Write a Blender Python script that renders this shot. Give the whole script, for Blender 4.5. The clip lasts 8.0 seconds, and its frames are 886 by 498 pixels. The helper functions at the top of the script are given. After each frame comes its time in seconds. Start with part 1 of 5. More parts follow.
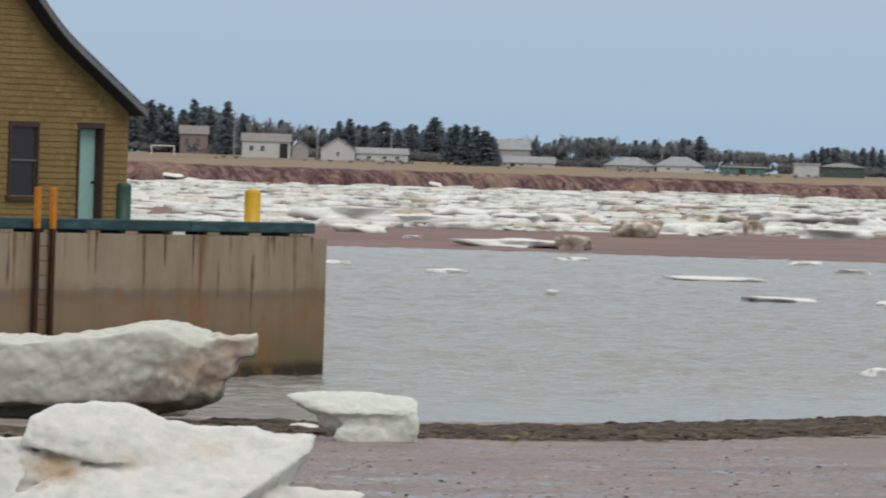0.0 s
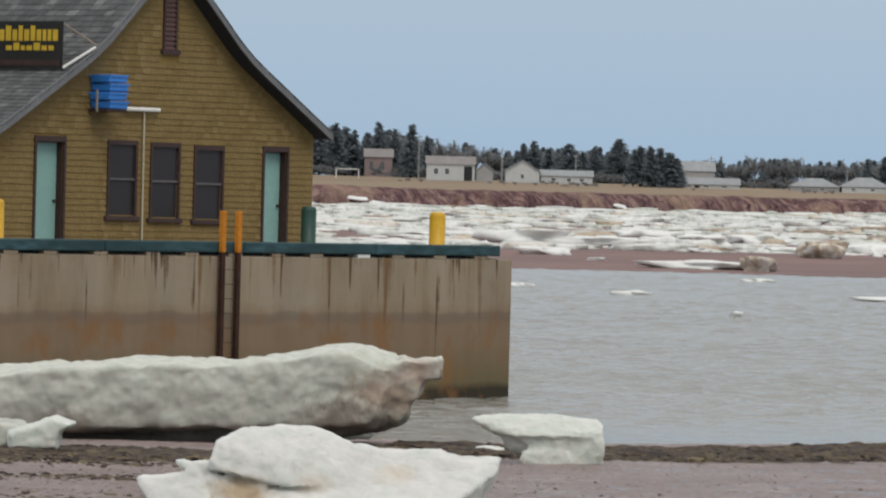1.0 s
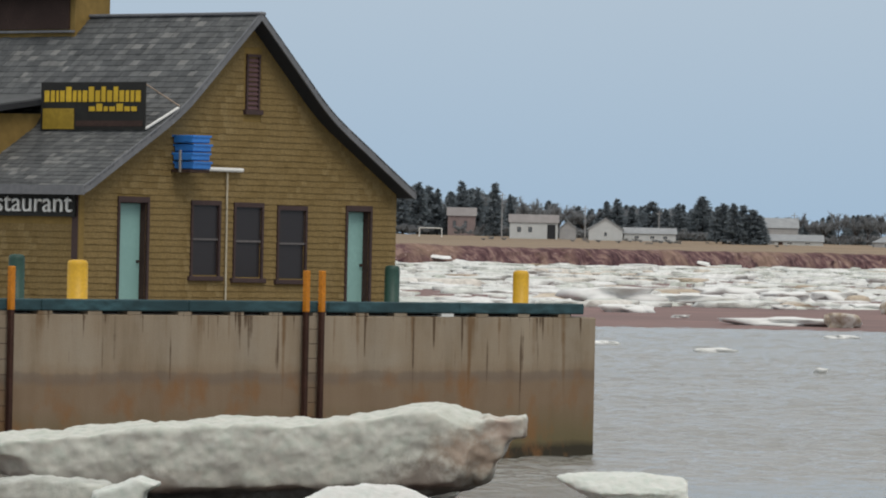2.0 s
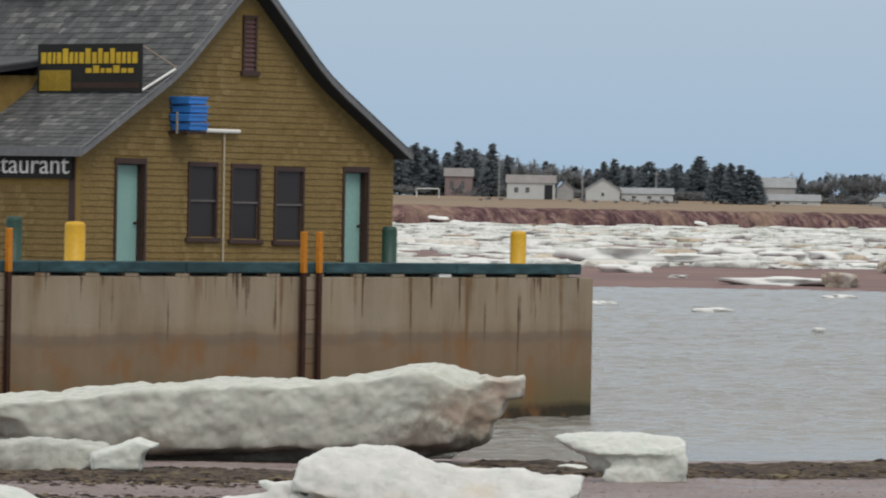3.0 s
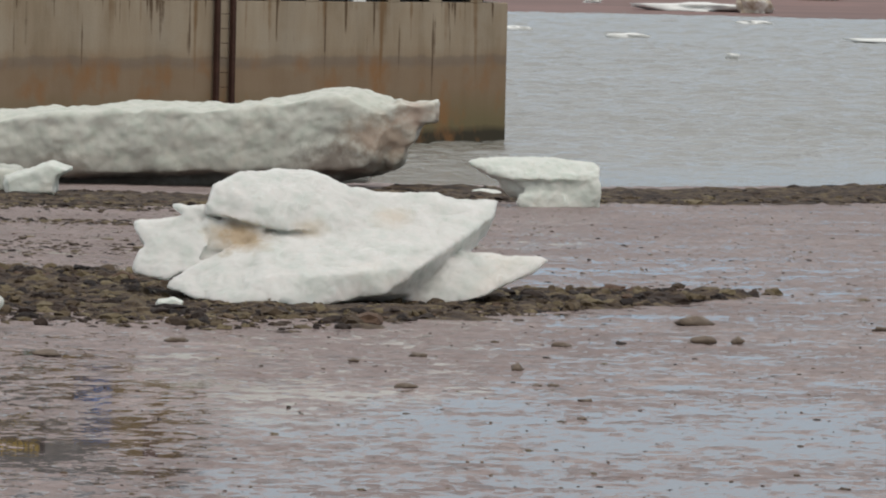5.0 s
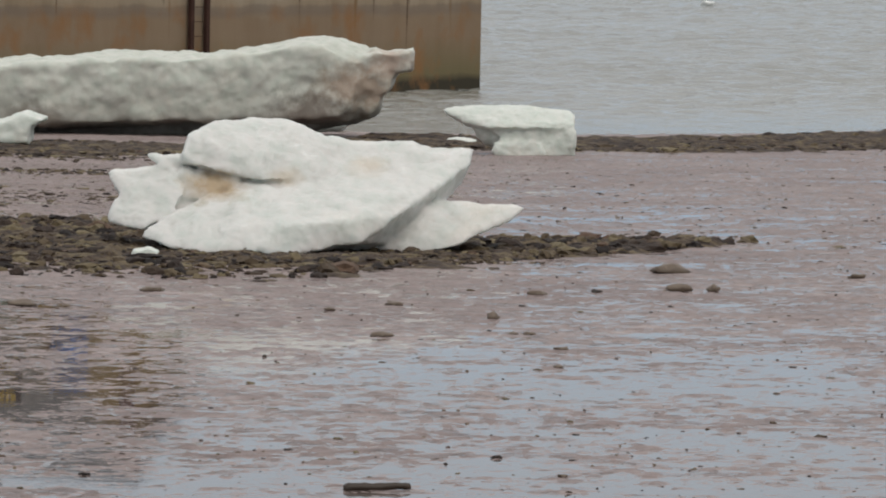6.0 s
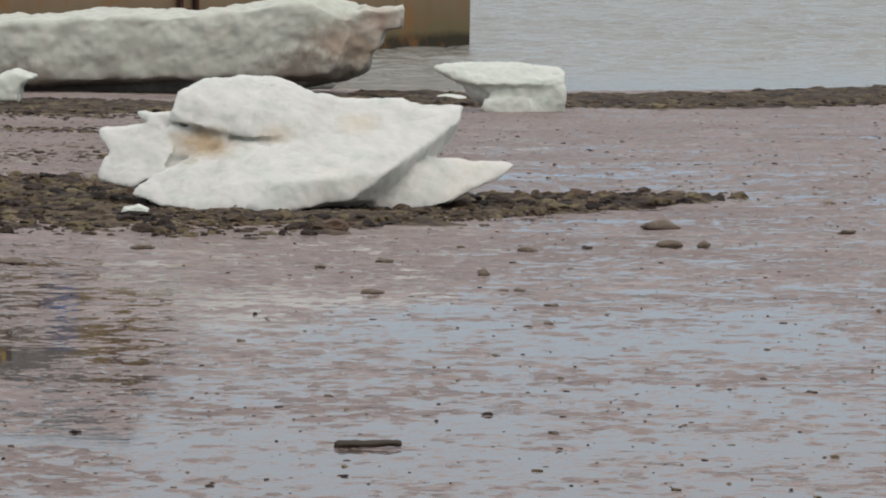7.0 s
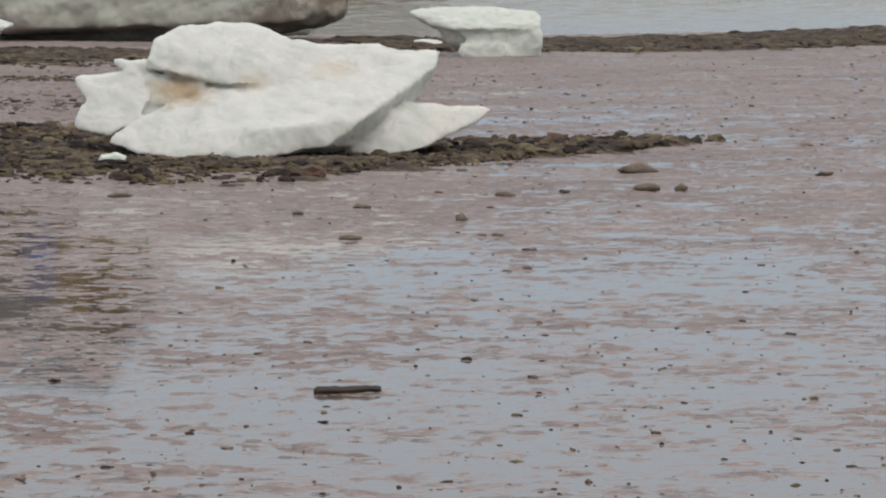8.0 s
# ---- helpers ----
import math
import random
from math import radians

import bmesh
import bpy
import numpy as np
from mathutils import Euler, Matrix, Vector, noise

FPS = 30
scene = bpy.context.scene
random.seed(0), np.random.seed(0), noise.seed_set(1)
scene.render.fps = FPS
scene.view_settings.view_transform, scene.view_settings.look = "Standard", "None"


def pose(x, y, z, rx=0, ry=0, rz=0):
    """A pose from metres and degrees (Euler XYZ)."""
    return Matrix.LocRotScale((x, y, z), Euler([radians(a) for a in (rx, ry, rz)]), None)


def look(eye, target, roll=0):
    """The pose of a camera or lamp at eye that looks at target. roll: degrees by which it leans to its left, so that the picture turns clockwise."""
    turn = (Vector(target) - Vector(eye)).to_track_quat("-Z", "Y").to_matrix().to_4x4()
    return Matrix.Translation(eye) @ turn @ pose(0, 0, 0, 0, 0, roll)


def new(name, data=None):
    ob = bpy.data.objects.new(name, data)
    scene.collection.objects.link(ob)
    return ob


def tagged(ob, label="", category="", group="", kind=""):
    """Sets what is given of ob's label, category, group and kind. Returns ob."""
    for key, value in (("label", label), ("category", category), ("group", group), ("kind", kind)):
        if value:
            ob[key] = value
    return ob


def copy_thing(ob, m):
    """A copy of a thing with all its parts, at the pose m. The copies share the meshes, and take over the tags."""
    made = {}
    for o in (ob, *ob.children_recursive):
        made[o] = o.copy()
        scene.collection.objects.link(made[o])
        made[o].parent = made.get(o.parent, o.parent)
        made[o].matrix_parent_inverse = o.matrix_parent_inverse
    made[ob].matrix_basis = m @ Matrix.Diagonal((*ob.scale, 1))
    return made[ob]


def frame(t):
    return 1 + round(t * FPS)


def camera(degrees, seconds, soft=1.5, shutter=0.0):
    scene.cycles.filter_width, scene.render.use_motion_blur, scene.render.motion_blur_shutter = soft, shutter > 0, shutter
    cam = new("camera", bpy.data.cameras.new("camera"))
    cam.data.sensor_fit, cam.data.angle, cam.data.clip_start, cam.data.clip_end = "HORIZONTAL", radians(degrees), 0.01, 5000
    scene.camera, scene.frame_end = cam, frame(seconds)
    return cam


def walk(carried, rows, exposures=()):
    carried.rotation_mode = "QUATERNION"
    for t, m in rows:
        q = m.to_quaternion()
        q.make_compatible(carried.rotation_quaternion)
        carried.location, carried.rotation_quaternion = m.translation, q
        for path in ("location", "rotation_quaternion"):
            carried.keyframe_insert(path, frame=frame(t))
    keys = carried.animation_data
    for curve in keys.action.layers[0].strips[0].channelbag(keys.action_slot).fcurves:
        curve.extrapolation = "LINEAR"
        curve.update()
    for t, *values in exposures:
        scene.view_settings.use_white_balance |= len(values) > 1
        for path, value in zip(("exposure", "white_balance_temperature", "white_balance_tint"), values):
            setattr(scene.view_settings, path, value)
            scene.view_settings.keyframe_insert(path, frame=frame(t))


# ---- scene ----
cam = camera(9.0, 8.0, soft=1.95, shutter=0.3)
EYE = 4.45  # above the water
# seconds, and the turn of the camera, which stands on the beach: degrees about x, y and z
ROWS = [
    (0.0, 89.248, -1.780, -2.411),
    (0.2, 89.133, -1.638, -2.000),
    (0.5, 89.044, -1.425, -1.385),
    (0.7, 89.046, -1.269, -0.957),
    (1.0, 89.422, -1.517, -0.532),
    (1.2, 89.631, -1.575, -0.469),
    (1.5, 89.868, -1.450, 0.003),
    (1.7, 90.077, -1.269, 0.352),
    (2.8, 89.616, -0.880, 0.074),
    (3.0, 89.599, -1.011, 0.288),
    (3.2, 89.241, -1.182, 0.505),
    (3.3, 88.868, -1.126, 0.570),
    (3.5, 88.205, -1.206, 0.389),
    (3.7, 87.882, -1.224, 0.103),
    (4.0, 87.540, -1.368, -0.039),
    (4.2, 87.411, -1.500, -0.125),
    (4.5, 87.177, -1.527, -0.275),
    (4.7, 87.025, -1.500, -0.406),
    (5.0, 86.812, -1.269, -0.578),
    (5.2, 86.675, -1.095, -0.679),
    (6.3, 86.157, -1.079, -0.893),
    (6.5, 86.052, -1.025, -0.928),
    (6.8, 85.915, -1.000, -0.927),
    (7.0, 85.857, -0.940, -0.947),
    (7.5, 85.704, -0.526, -1.098),
    (7.7, 85.571, -0.510, -1.135),
    (8.0, 85.302, -0.421, -1.213),
]
walk(cam, [(t, pose(0, 0, EYE, rx, ry, rz)) for t, rx, ry, rz in ROWS])

# ---- light: a bright overcast day ----
world = bpy.data.worlds.new("overcast_sky")
scene.world = world
world.use_nodes = True
wt = world.node_tree
wt.nodes.clear()
sky = wt.nodes.new("ShaderNodeTexSky")
sky.sky_type = "NISHITA"
sky.sun_disc = False
sky.sun_elevation, sky.sun_rotation = radians(52), radians(157)
sky.air_density, sky.dust_density, sky.ozone_density = 1.0, 3.0, 2.0
# cloud cover: blue-grey haze along the horizon, brighter and whiter overhead
up = wt.nodes.new("ShaderNodeTexCoord")
height = wt.nodes.new("ShaderNodeSeparateXYZ")
cover = wt.nodes.new("ShaderNodeValToRGB")
for e, p, c in zip([cover.color_ramp.elements[0], cover.color_ramp.elements[1], cover.color_ramp.elements.new(0.1), cover.color_ramp.elements.new(0.22)], (0.0, 1.0, 0.09, 0.22),
                   ((0.39, 0.545, 0.715, 1), (0.88, 0.86, 0.83, 1), (0.55, 0.62, 0.69, 1), (0.71, 0.73, 0.74, 1))):
    e.position, e.color = p, c
lift = wt.nodes.new("ShaderNodeVectorMath")
lift.operation = "SCALE"
lift.inputs[3].default_value = 12.0
veil = wt.nodes.new("ShaderNodeMix")
veil.data_type = "RGBA"
veil.inputs[0].default_value = 0.88
wt.links.new(up.outputs["Generated"], height.inputs[0])
wt.links.new(height.outputs[2], cover.inputs[0])
wt.links.new(cover.outputs[0], lift.inputs[0])
wt.links.new(lift.outputs[0], veil.inputs[7])
bg = wt.nodes.new("ShaderNodeBackground")
bg.inputs[1].default_value = 0.083
wo = wt.nodes.new("ShaderNodeOutputWorld")
wt.links.new(sky.outputs[0], veil.inputs[6])
wt.links.new(veil.outputs[2], bg.inputs[0])
wt.links.new(bg.outputs[0], wo.inputs[0])
sun = new("sun", bpy.data.lights.new("sun", "SUN"))
sun.data.energy, sun.data.angle, sun.data.color = 1.2, radians(30), (1.0, 0.93, 0.84)
sun.matrix_world = look((25, -60, 85), (0, 0, 0))
scene.view_settings.exposure = 0.0


# ---- materials ----
def material(name, base, rough=0.8, spec=0.3, metal=0.0):
    m = bpy.data.materials.new(name)
    m.use_nodes = True
    b = m.node_tree.nodes["Principled BSDF"]
    b.inputs["Base Color"].default_value = (*base, 1)
    b.inputs["Roughness"].default_value = rough
    b.inputs["Specular IOR Level"].default_value = spec
    b.inputs["Metallic"].default_value = metal
    return m


def node(m, kind, **values):
    n = m.node_tree.nodes.new(kind)
    for k, v in values.items():
        n.inputs[k.replace("_", " ")].default_value = v
    return n


def link(m, a, b):
    m.node_tree.links.new(a, b)


def bsdf(m):
    return m.node_tree.nodes["Principled BSDF"]


def place_of(m, stretch=(1, 1, 1)):
    """Local coordinates in metres, stretched."""
    tc = node(m, "ShaderNodeTexCoord")
    mp = node(m, "ShaderNodeMapping")
    mp.inputs["Scale"].default_value = stretch
    link(m, tc.outputs["Object"], mp.inputs["Vector"])
    return mp.outputs[0]


def grain(m, size, detail=4, stretch=(1, 1, 1), rough=0.6, where=None):
    n = node(m, "ShaderNodeTexNoise", Scale=1 / size, Detail=detail, Roughness=rough)
    link(m, where or place_of(m, stretch), n.inputs["Vector"])
    return n.outputs["Fac"]


def ramp(m, fac, stops):
    r = node(m, "ShaderNodeValToRGB")
    el = r.color_ramp.elements
    while len(el) < len(stops):
        el.new(0.5)
    for e, (p, c) in zip(el, stops):
        e.position, e.color = p, (*c, 1) if len(c) == 3 else c
    link(m, fac, r.inputs[0])
    return r.outputs[0]


def mixed(m, fac, a, b, blend="MIX"):
    n = m.node_tree.nodes.new("ShaderNodeMix")
    n.data_type, n.blend_type = "RGBA", blend
    for v, i in ((fac, 0), (a, 6), (b, 7)):
        if isinstance(v, (int, float)):
            n.inputs[i].default_value = v
        elif isinstance(v, tuple):
            n.inputs[i].default_value = (*v, 1)
        else:
            link(m, v, n.inputs[i])
    return n.outputs[2]


def math_of(m, op, a, b):
    n = m.node_tree.nodes.new("ShaderNodeMath")
    n.operation = op
    for i, v in enumerate((a, b)):
        if isinstance(v, (int, float)):
            n.inputs[i].default_value = v
        else:
            link(m, v, n.inputs[i])
    return n.outputs[0]


def bumped(m, fac, strength, distance):
    b = node(m, "ShaderNodeBump", Strength=strength, Distance=distance)
    link(m, fac, b.inputs["Height"])
    link(m, b.outputs[0], bsdf(m).inputs["Normal"])
    return b


def coloured(m, col):
    link(m, col, bsdf(m).inputs["Base Color"])


def weathered(name, base, size, vary=0.25, rough=0.8, spec=0.25, stretch=(1, 1, 1), bump=0.3, dist=0.01, metal=0.0, per_piece=0.0):
    """A painted or natural surface with fine grain, broad stains and, where wanted, a tone of its own for each piece."""
    m = material(name, base, rough, spec, metal)
    fine, broad = grain(m, size, 5, stretch), grain(m, size * 9, 3, stretch)
    lo = tuple(c * (1 - vary) for c in base)
    hi = tuple(min(1, c * (1 + vary)) for c in base)
    c1 = ramp(m, fine, [(0.3, lo), (0.7, hi)])
    c2 = mixed(m, ramp(m, broad, [(0.35, (0, 0, 0)), (0.65, (1, 1, 1))]), c1, tuple(c * (1 - 0.8 * vary) for c in base))
    if per_piece:
        info = node(m, "ShaderNodeObjectInfo")
        hsv = node(m, "ShaderNodeHueSaturation")
        v = math_of(m, "ADD", math_of(m, "MULTIPLY", info.outputs["Random"], 2 * per_piece), 1 - per_piece)
        link(m, v, hsv.inputs["Value"])
        link(m, c2, hsv.inputs["Color"])
        c2 = hsv.outputs[0]
    coloured(m, c2)
    bumped(m, fine, bump, dist)
    return m


def ice_material(name, dirt_shade, tint=(0.645, 0.665, 0.635), low=0.0, high=1.0, stains=(), relief=0.35, deep=0.07):
    """White wind-packed ice, greenish in its hollows, with brown mud frozen into it. low, high: between these heights
    the dirt, and the shadow of the undercut foot painted along with it, thins out.
    """
    m = material(name, tint, 0.55, 0.3)
    broad, mid, fine = grain(m, 0.9, 4), grain(m, 0.22, 5), grain(m, 0.035, 4)
    c = ramp(m, mid, [(0.3, (tint[0] * 0.86, tint[1] * 0.91, tint[2] * 0.89)), (0.55, tint), (0.75, (min(1, tint[0] * 1.07), min(1, tint[1] * 1.06), min(1, tint[2] * 1.07)))])
    c = mixed(m, ramp(m, broad, [(0.55, (0, 0, 0)), (0.75, (0.3, 0.3, 0.3))]), c, (0.62, 0.55, 0.45))
    # mud on the lower ice; the undercut's shadow is put into the same colour
    if dirt_shade:
        geo = node(m, "ShaderNodeTexCoord")
        sep = node(m, "ShaderNodeSeparateXYZ")
        link(m, geo.outputs["Object"], sep.inputs[0])
        h = math_of(m, "ADD", sep.outputs[2], math_of(m, "MULTIPLY", math_of(m, "SUBTRACT", broad, 0.5), 1.3 * (high - low)))
        mr = node(m, "ShaderNodeMapRange")
        link(m, h, mr.inputs[0])
        mr.inputs[1].default_value, mr.inputs[2].default_value = high, low
        c = mixed(m, math_of(m, "MULTIPLY", math_of(m, "POWER", mr.outputs[0], 1.5), dirt_shade), c, (0.12, 0.1, 0.082))
    for place, reach, colour in stains:
        tc = node(m, "ShaderNodeTexCoord")
        dist = m.node_tree.nodes.new("ShaderNodeVectorMath")
        dist.operation = "DISTANCE"
        mp = node(m, "ShaderNodeMapping")
        mp.inputs["Scale"].default_value = (0.55, 0.4, 1)
        link(m, tc.outputs["Object"], mp.inputs["Vector"])
        link(m, mp.outputs[0], dist.inputs[0])
        dist.inputs[1].default_value = (place[0] * 0.55, place[1] * 0.4, place[2])
        d = math_of(m, "ADD", dist.outputs["Value"], math_of(m, "MULTIPLY", math_of(m, "SUBTRACT", mid, 0.5), reach * 1.6))
        c = mixed(m, ramp(m, math_of(m, "DIVIDE", d, reach), [(0.3, (0.85, 0.85, 0.85)), (1.0, (0, 0, 0))]), c, colour)
    coloured(m, c)
    bumped(m, math_of(m, "ADD", mid, math_of(m, "MULTIPLY", fine, 0.4)), relief, 0.06)
    b = bsdf(m)
    b.inputs["Subsurface Weight"].default_value = 0.6 if deep < 0.1 else 0.9
    b.inputs["Subsurface Radius"].default_value = (0.9, 1.0, 1.0)
    b.inputs["Subsurface Scale"].default_value = deep
    return m


def depth_of(m):
    """How deep the standing water is over the mud, in millimetres; below 0 the mud is bare."""
    a = m.node_tree.nodes.new("ShaderNodeAttribute")
    a.attribute_name = "depth"
    return a.outputs["Fac"]


def mud_material():
    """Red-brown tidal mud: grainy and crumbly, glossy where it is soaked, with dark specks of weed."""
    m = material("wet_red_mud", (0.2, 0.13, 0.11), 0.6, 0.3)
    w = place_of(m)
    broad, mid = grain(m, 1.7, 5, (0.6, 0.6, 1)), grain(m, 0.2, 6, (0.6, 0.8, 1), 0.65)
    streak, fine = grain(m, 0.05, 5, (0.5, 0.7, 1), 0.7), grain(m, 0.016, 4, where=w)
    tone = math_of(m, "ADD", math_of(m, "MULTIPLY", mid, 0.55), math_of(m, "MULTIPLY", streak, 0.45))
    # the lowest stop paints dark streaks in, as shadows of the small mud ridges
    c = ramp(m, tone, [(0.4, (0.065, 0.043, 0.038)), (0.455, (0.195, 0.147, 0.136)), (0.53, (0.285, 0.227, 0.214)), (0.62, (0.39, 0.328, 0.314))])
    c = mixed(m, ramp(m, broad, [(0.42, (0.0, 0.0, 0.0)), (0.62, (0.4, 0.4, 0.4))]), c, (0.13, 0.082, 0.072))
    speck = ramp(m, fine, [(0.66, (0, 0, 0)), (0.7, (0.8, 0.8, 0.8))])
    c = mixed(m, speck, c, (0.045, 0.03, 0.025))
    b = bsdf(m)
    # small pools and soaked spots
    grit = grain(m, 0.034, 5, (0.42, 0.6, 1), 0.7)
    lying = math_of(m, "SUBTRACT", math_of(m, "ADD", depth_of(m), 1.0), math_of(m, "MULTIPLY", math_of(m, "SUBTRACT", grit, 0.48), 75.0))
    pool = ramp(m, math_of(m, "ADD", math_of(m, "MULTIPLY", lying, 0.1), 0.5), [(0.45, (0, 0, 0)), (0.52, (1, 1, 1))])
    coloured(m, mixed(m, math_of(m, "MULTIPLY", pool, 0.8), c, (0.1, 0.075, 0.067)))
    link(m, mixed(m, pool, ramp(m, mid, [(0.38, (0.34, 0.34, 0.34)), (0.55, (0.65, 0.65, 0.65))]), (0.04, 0.04, 0.04)), b.inputs["Roughness"])
    link(m, ramp(m, pool, [(0.0, (0.33, 0.33, 0.33)), (1.0, (0.55, 0.55, 0.55))]), b.inputs["Specular IOR Level"])
    rel = bumped(m, math_of(m, "ADD", math_of(m, "MULTIPLY", streak, 0.7), math_of(m, "MULTIPLY", fine, 0.3)), 0.8, 0.045)
    link(m, ramp(m, pool, [(0.0, (0.8, 0.8, 0.8)), (1.0, (0.02, 0.02, 0.02))]), rel.inputs["Strength"])
    return m


def film_material():
    """A skin of clear standing water over the mud, barely stirred by the wind; where it is shallowest, crumbs of mud break through."""
    m = material("standing_water", (0.1, 0.075, 0.067), 0.02, 0.5)
    b = bsdf(m)
    b.inputs["IOR"].default_value = 1.42
    grit = grain(m, 0.034, 5, (0.42, 0.6, 1), 0.7)
    # depth is in millimetres; crumbs reach up a few
    shallow = math_of(m, "SUBTRACT", math_of(m, "MULTIPLY", math_of(m, "SUBTRACT", grit, 0.5), 75.0), depth_of(m))
    through_ = ramp(m, math_of(m, "ADD", math_of(m, "MULTIPLY", shallow, 0.1), 0.5), [(0.47, (0, 0, 0)), (0.55, (1, 1, 1))])
    coloured(m, mixed(m, through_, (0.1, 0.075, 0.067), (0.29, 0.23, 0.218)))
    link(m, ramp(m, through_, [(0.0, (0.02, 0.02, 0.02)), (0.5, (0.3, 0.3, 0.3)), (1.0, (0.6, 0.6, 0.6))]), b.inputs["Roughness"])
    link(m, ramp(m, through_, [(0.0, (0.55, 0.55, 0.55)), (1.0, (0.3, 0.3, 0.3))]), b.inputs["Specular IOR Level"])
    wind, stir = grain(m, 0.12, 3, (0.5, 1, 1)), grain(m, 1.3, 3, (0.5, 0.6, 1))
    bm_ = bumped(m, wind, 0.1, 0.006)
    link(m, ramp(m, stir, [(0.4, (0.05, 0.05, 0.05)), (0.65, (0.25, 0.25, 0.25))]), bm_.inputs["Strength"])
    return m


def water_material():
    m = material("grey_sea_water", (0.24, 0.243, 0.226), 0.1, 0.5)
    w1, w2 = grain(m, 0.5, 3, (0.5, 1, 1)), grain(m, 0.16, 3, (0.5, 1, 1))
    calm = grain(m, 22, 2, (0.3, 1, 1))
    bm_ = bumped(m, math_of(m, "ADD", w1, math_of(m, "MULTIPLY", w2, 0.4)), 1.0, 0.2)
    link(m, ramp(m, calm, [(0.35, (0.5, 0.5, 0.5)), (0.65, (1, 1, 1))]), bm_.inputs["Strength"])
    return m


def concrete_material():
    """Old sea-wall concrete: blotched pours, single rust and damp runs from the top, a dark joint and brown damp below it, weed at the foot."""
    m = material("stained_concrete", (0.4, 0.35, 0.28), 0.85, 0.2)
    runs, blot, fine = grain(m, 0.9, 5, (1, 1, 0.16)), grain(m, 1.3, 5), grain(m, 0.05, 5)
    c = ramp(m, runs, [(0.3, (0.195, 0.147, 0.097)), (0.5, (0.275, 0.215, 0.15)), (0.7, (0.34, 0.277, 0.202))])
    c = mixed(m, ramp(m, blot, [(0.42, (0, 0, 0)), (0.66, (0.55, 0.55, 0.55))]), c, (0.33, 0.285, 0.225))
    c = mixed(m, math_of(m, "MULTIPLY", fine, 0.3), c, (0.2, 0.165, 0.115))
    tc = node(m, "ShaderNodeTexCoord")
    sep = node(m, "ShaderNodeSeparateXYZ")
    link(m, tc.outputs["Object"], sep.inputs[0])
    z = math_of(m, "ADD", sep.outputs[2], math_of(m, "MULTIPLY", math_of(m, "SUBTRACT", blot, 0.5), 0.35))
    band = ramp(m, math_of(m, "DIVIDE", z, 4.0), [(0.0, (1, 1, 1)), (0.4, (1, 1, 1)), (0.52, (0, 0, 0))])
    c = mixed(m, math_of(m, "MULTIPLY", band, 0.68), c, (0.176, 0.114, 0.068))
    joint = ramp(m, math_of(m, "DIVIDE", math_of(m, "ADD", sep.outputs[2], math_of(m, "MULTIPLY", math_of(m, "SUBTRACT", runs, 0.5), 0.3)), 4.0), [(0.40, (0, 0, 0)), (0.43, (1, 1, 1)), (0.46, (1, 1, 1)), (0.475, (0, 0, 0))])
    c = mixed(m, math_of(m, "MULTIPLY", joint, 0.45), c, (0.125, 0.1, 0.085))
    # single narrow runs from under the curb and from cracks, of uneven length
    for size, start, gain, lo, hi, tone in ((0.2, 3.1, 0.1, 0.585, 0.64, (0.065, 0.036, 0.018)), (0.45, 2.9, 0.07, 0.57, 0.66, (0.15, 0.088, 0.042)), (0.27, 2.2, 0.07, 0.615, 0.67, (0.075, 0.046, 0.028))):
        drip = grain(m, size, 2, (1, 1, 0.03))
        wob = grain(m, 0.3, 3)
        drip = math_of(m, "ADD", drip, math_of(m, "MULTIPLY", math_of(m, "SUBTRACT", wob, 0.5), 0.1))
        away = math_of(m, "MULTIPLY", math_of(m, "ABSOLUTE", math_of(m, "SUBTRACT", sep.outputs[2], start), 0.0), -gain)
        c = mixed(m, ramp(m, math_of(m, "ADD", drip, away), [(lo, (0, 0, 0)), (hi, (0.85, 0.85, 0.85))]), c, tone)
    weed = ramp(m, math_of(m, "DIVIDE", z, 4.0), [(0.1, (1, 1, 1)), (0.3, (0, 0, 0))])
    c = mixed(m, math_of(m, "MULTIPLY", weed, 0.7), c, (0.115, 0.105, 0.05))
    foot = ramp(m, math_of(m, "DIVIDE", z, 4.0), [(0.05, (1, 1, 1)), (0.09, (0, 0, 0))])
    c = mixed(m, math_of(m, "MULTIPLY", foot, 0.9), c, (0.03, 0.027, 0.02))
    rust = ramp(m, grain(m, 0.8, 5, (1, 1, 0.8)), [(0.5, (0, 0, 0)), (0.68, (0.75, 0.75, 0.75))])
    c = mixed(m, math_of(m, "MULTIPLY", rust, band), c, (0.22, 0.11, 0.045))
    coloured(m, c)
    bumped(m, math_of(m, "ADD", fine, runs), 0.35, 0.02)
    return m


def cliff_material():
    m = material("red_earth_cliff", (0.2, 0.09, 0.075), 0.95, 0.1)
    gully, blot, fine = grain(m, 2.6, 6, (1, 1, 0.35)), grain(m, 16, 3), grain(m, 1.2, 4)
    c = ramp(m, gully, [(0.36, (0.055, 0.031, 0.035)), (0.5, (0.115, 0.064, 0.067)), (0.64, (0.23, 0.155, 0.135))])
    c = mixed(m, ramp(m, blot, [(0.52, (0, 0, 0)), (0.66, (0.5, 0.5, 0.5))]), c, (0.3, 0.21, 0.15))
    c = mixed(m, ramp(m, fine, [(0.63, (0, 0, 0)), (0.7, (0.55, 0.55, 0.55))]), c, (0.5, 0.4, 0.36))
    coloured(m, c)
    return m


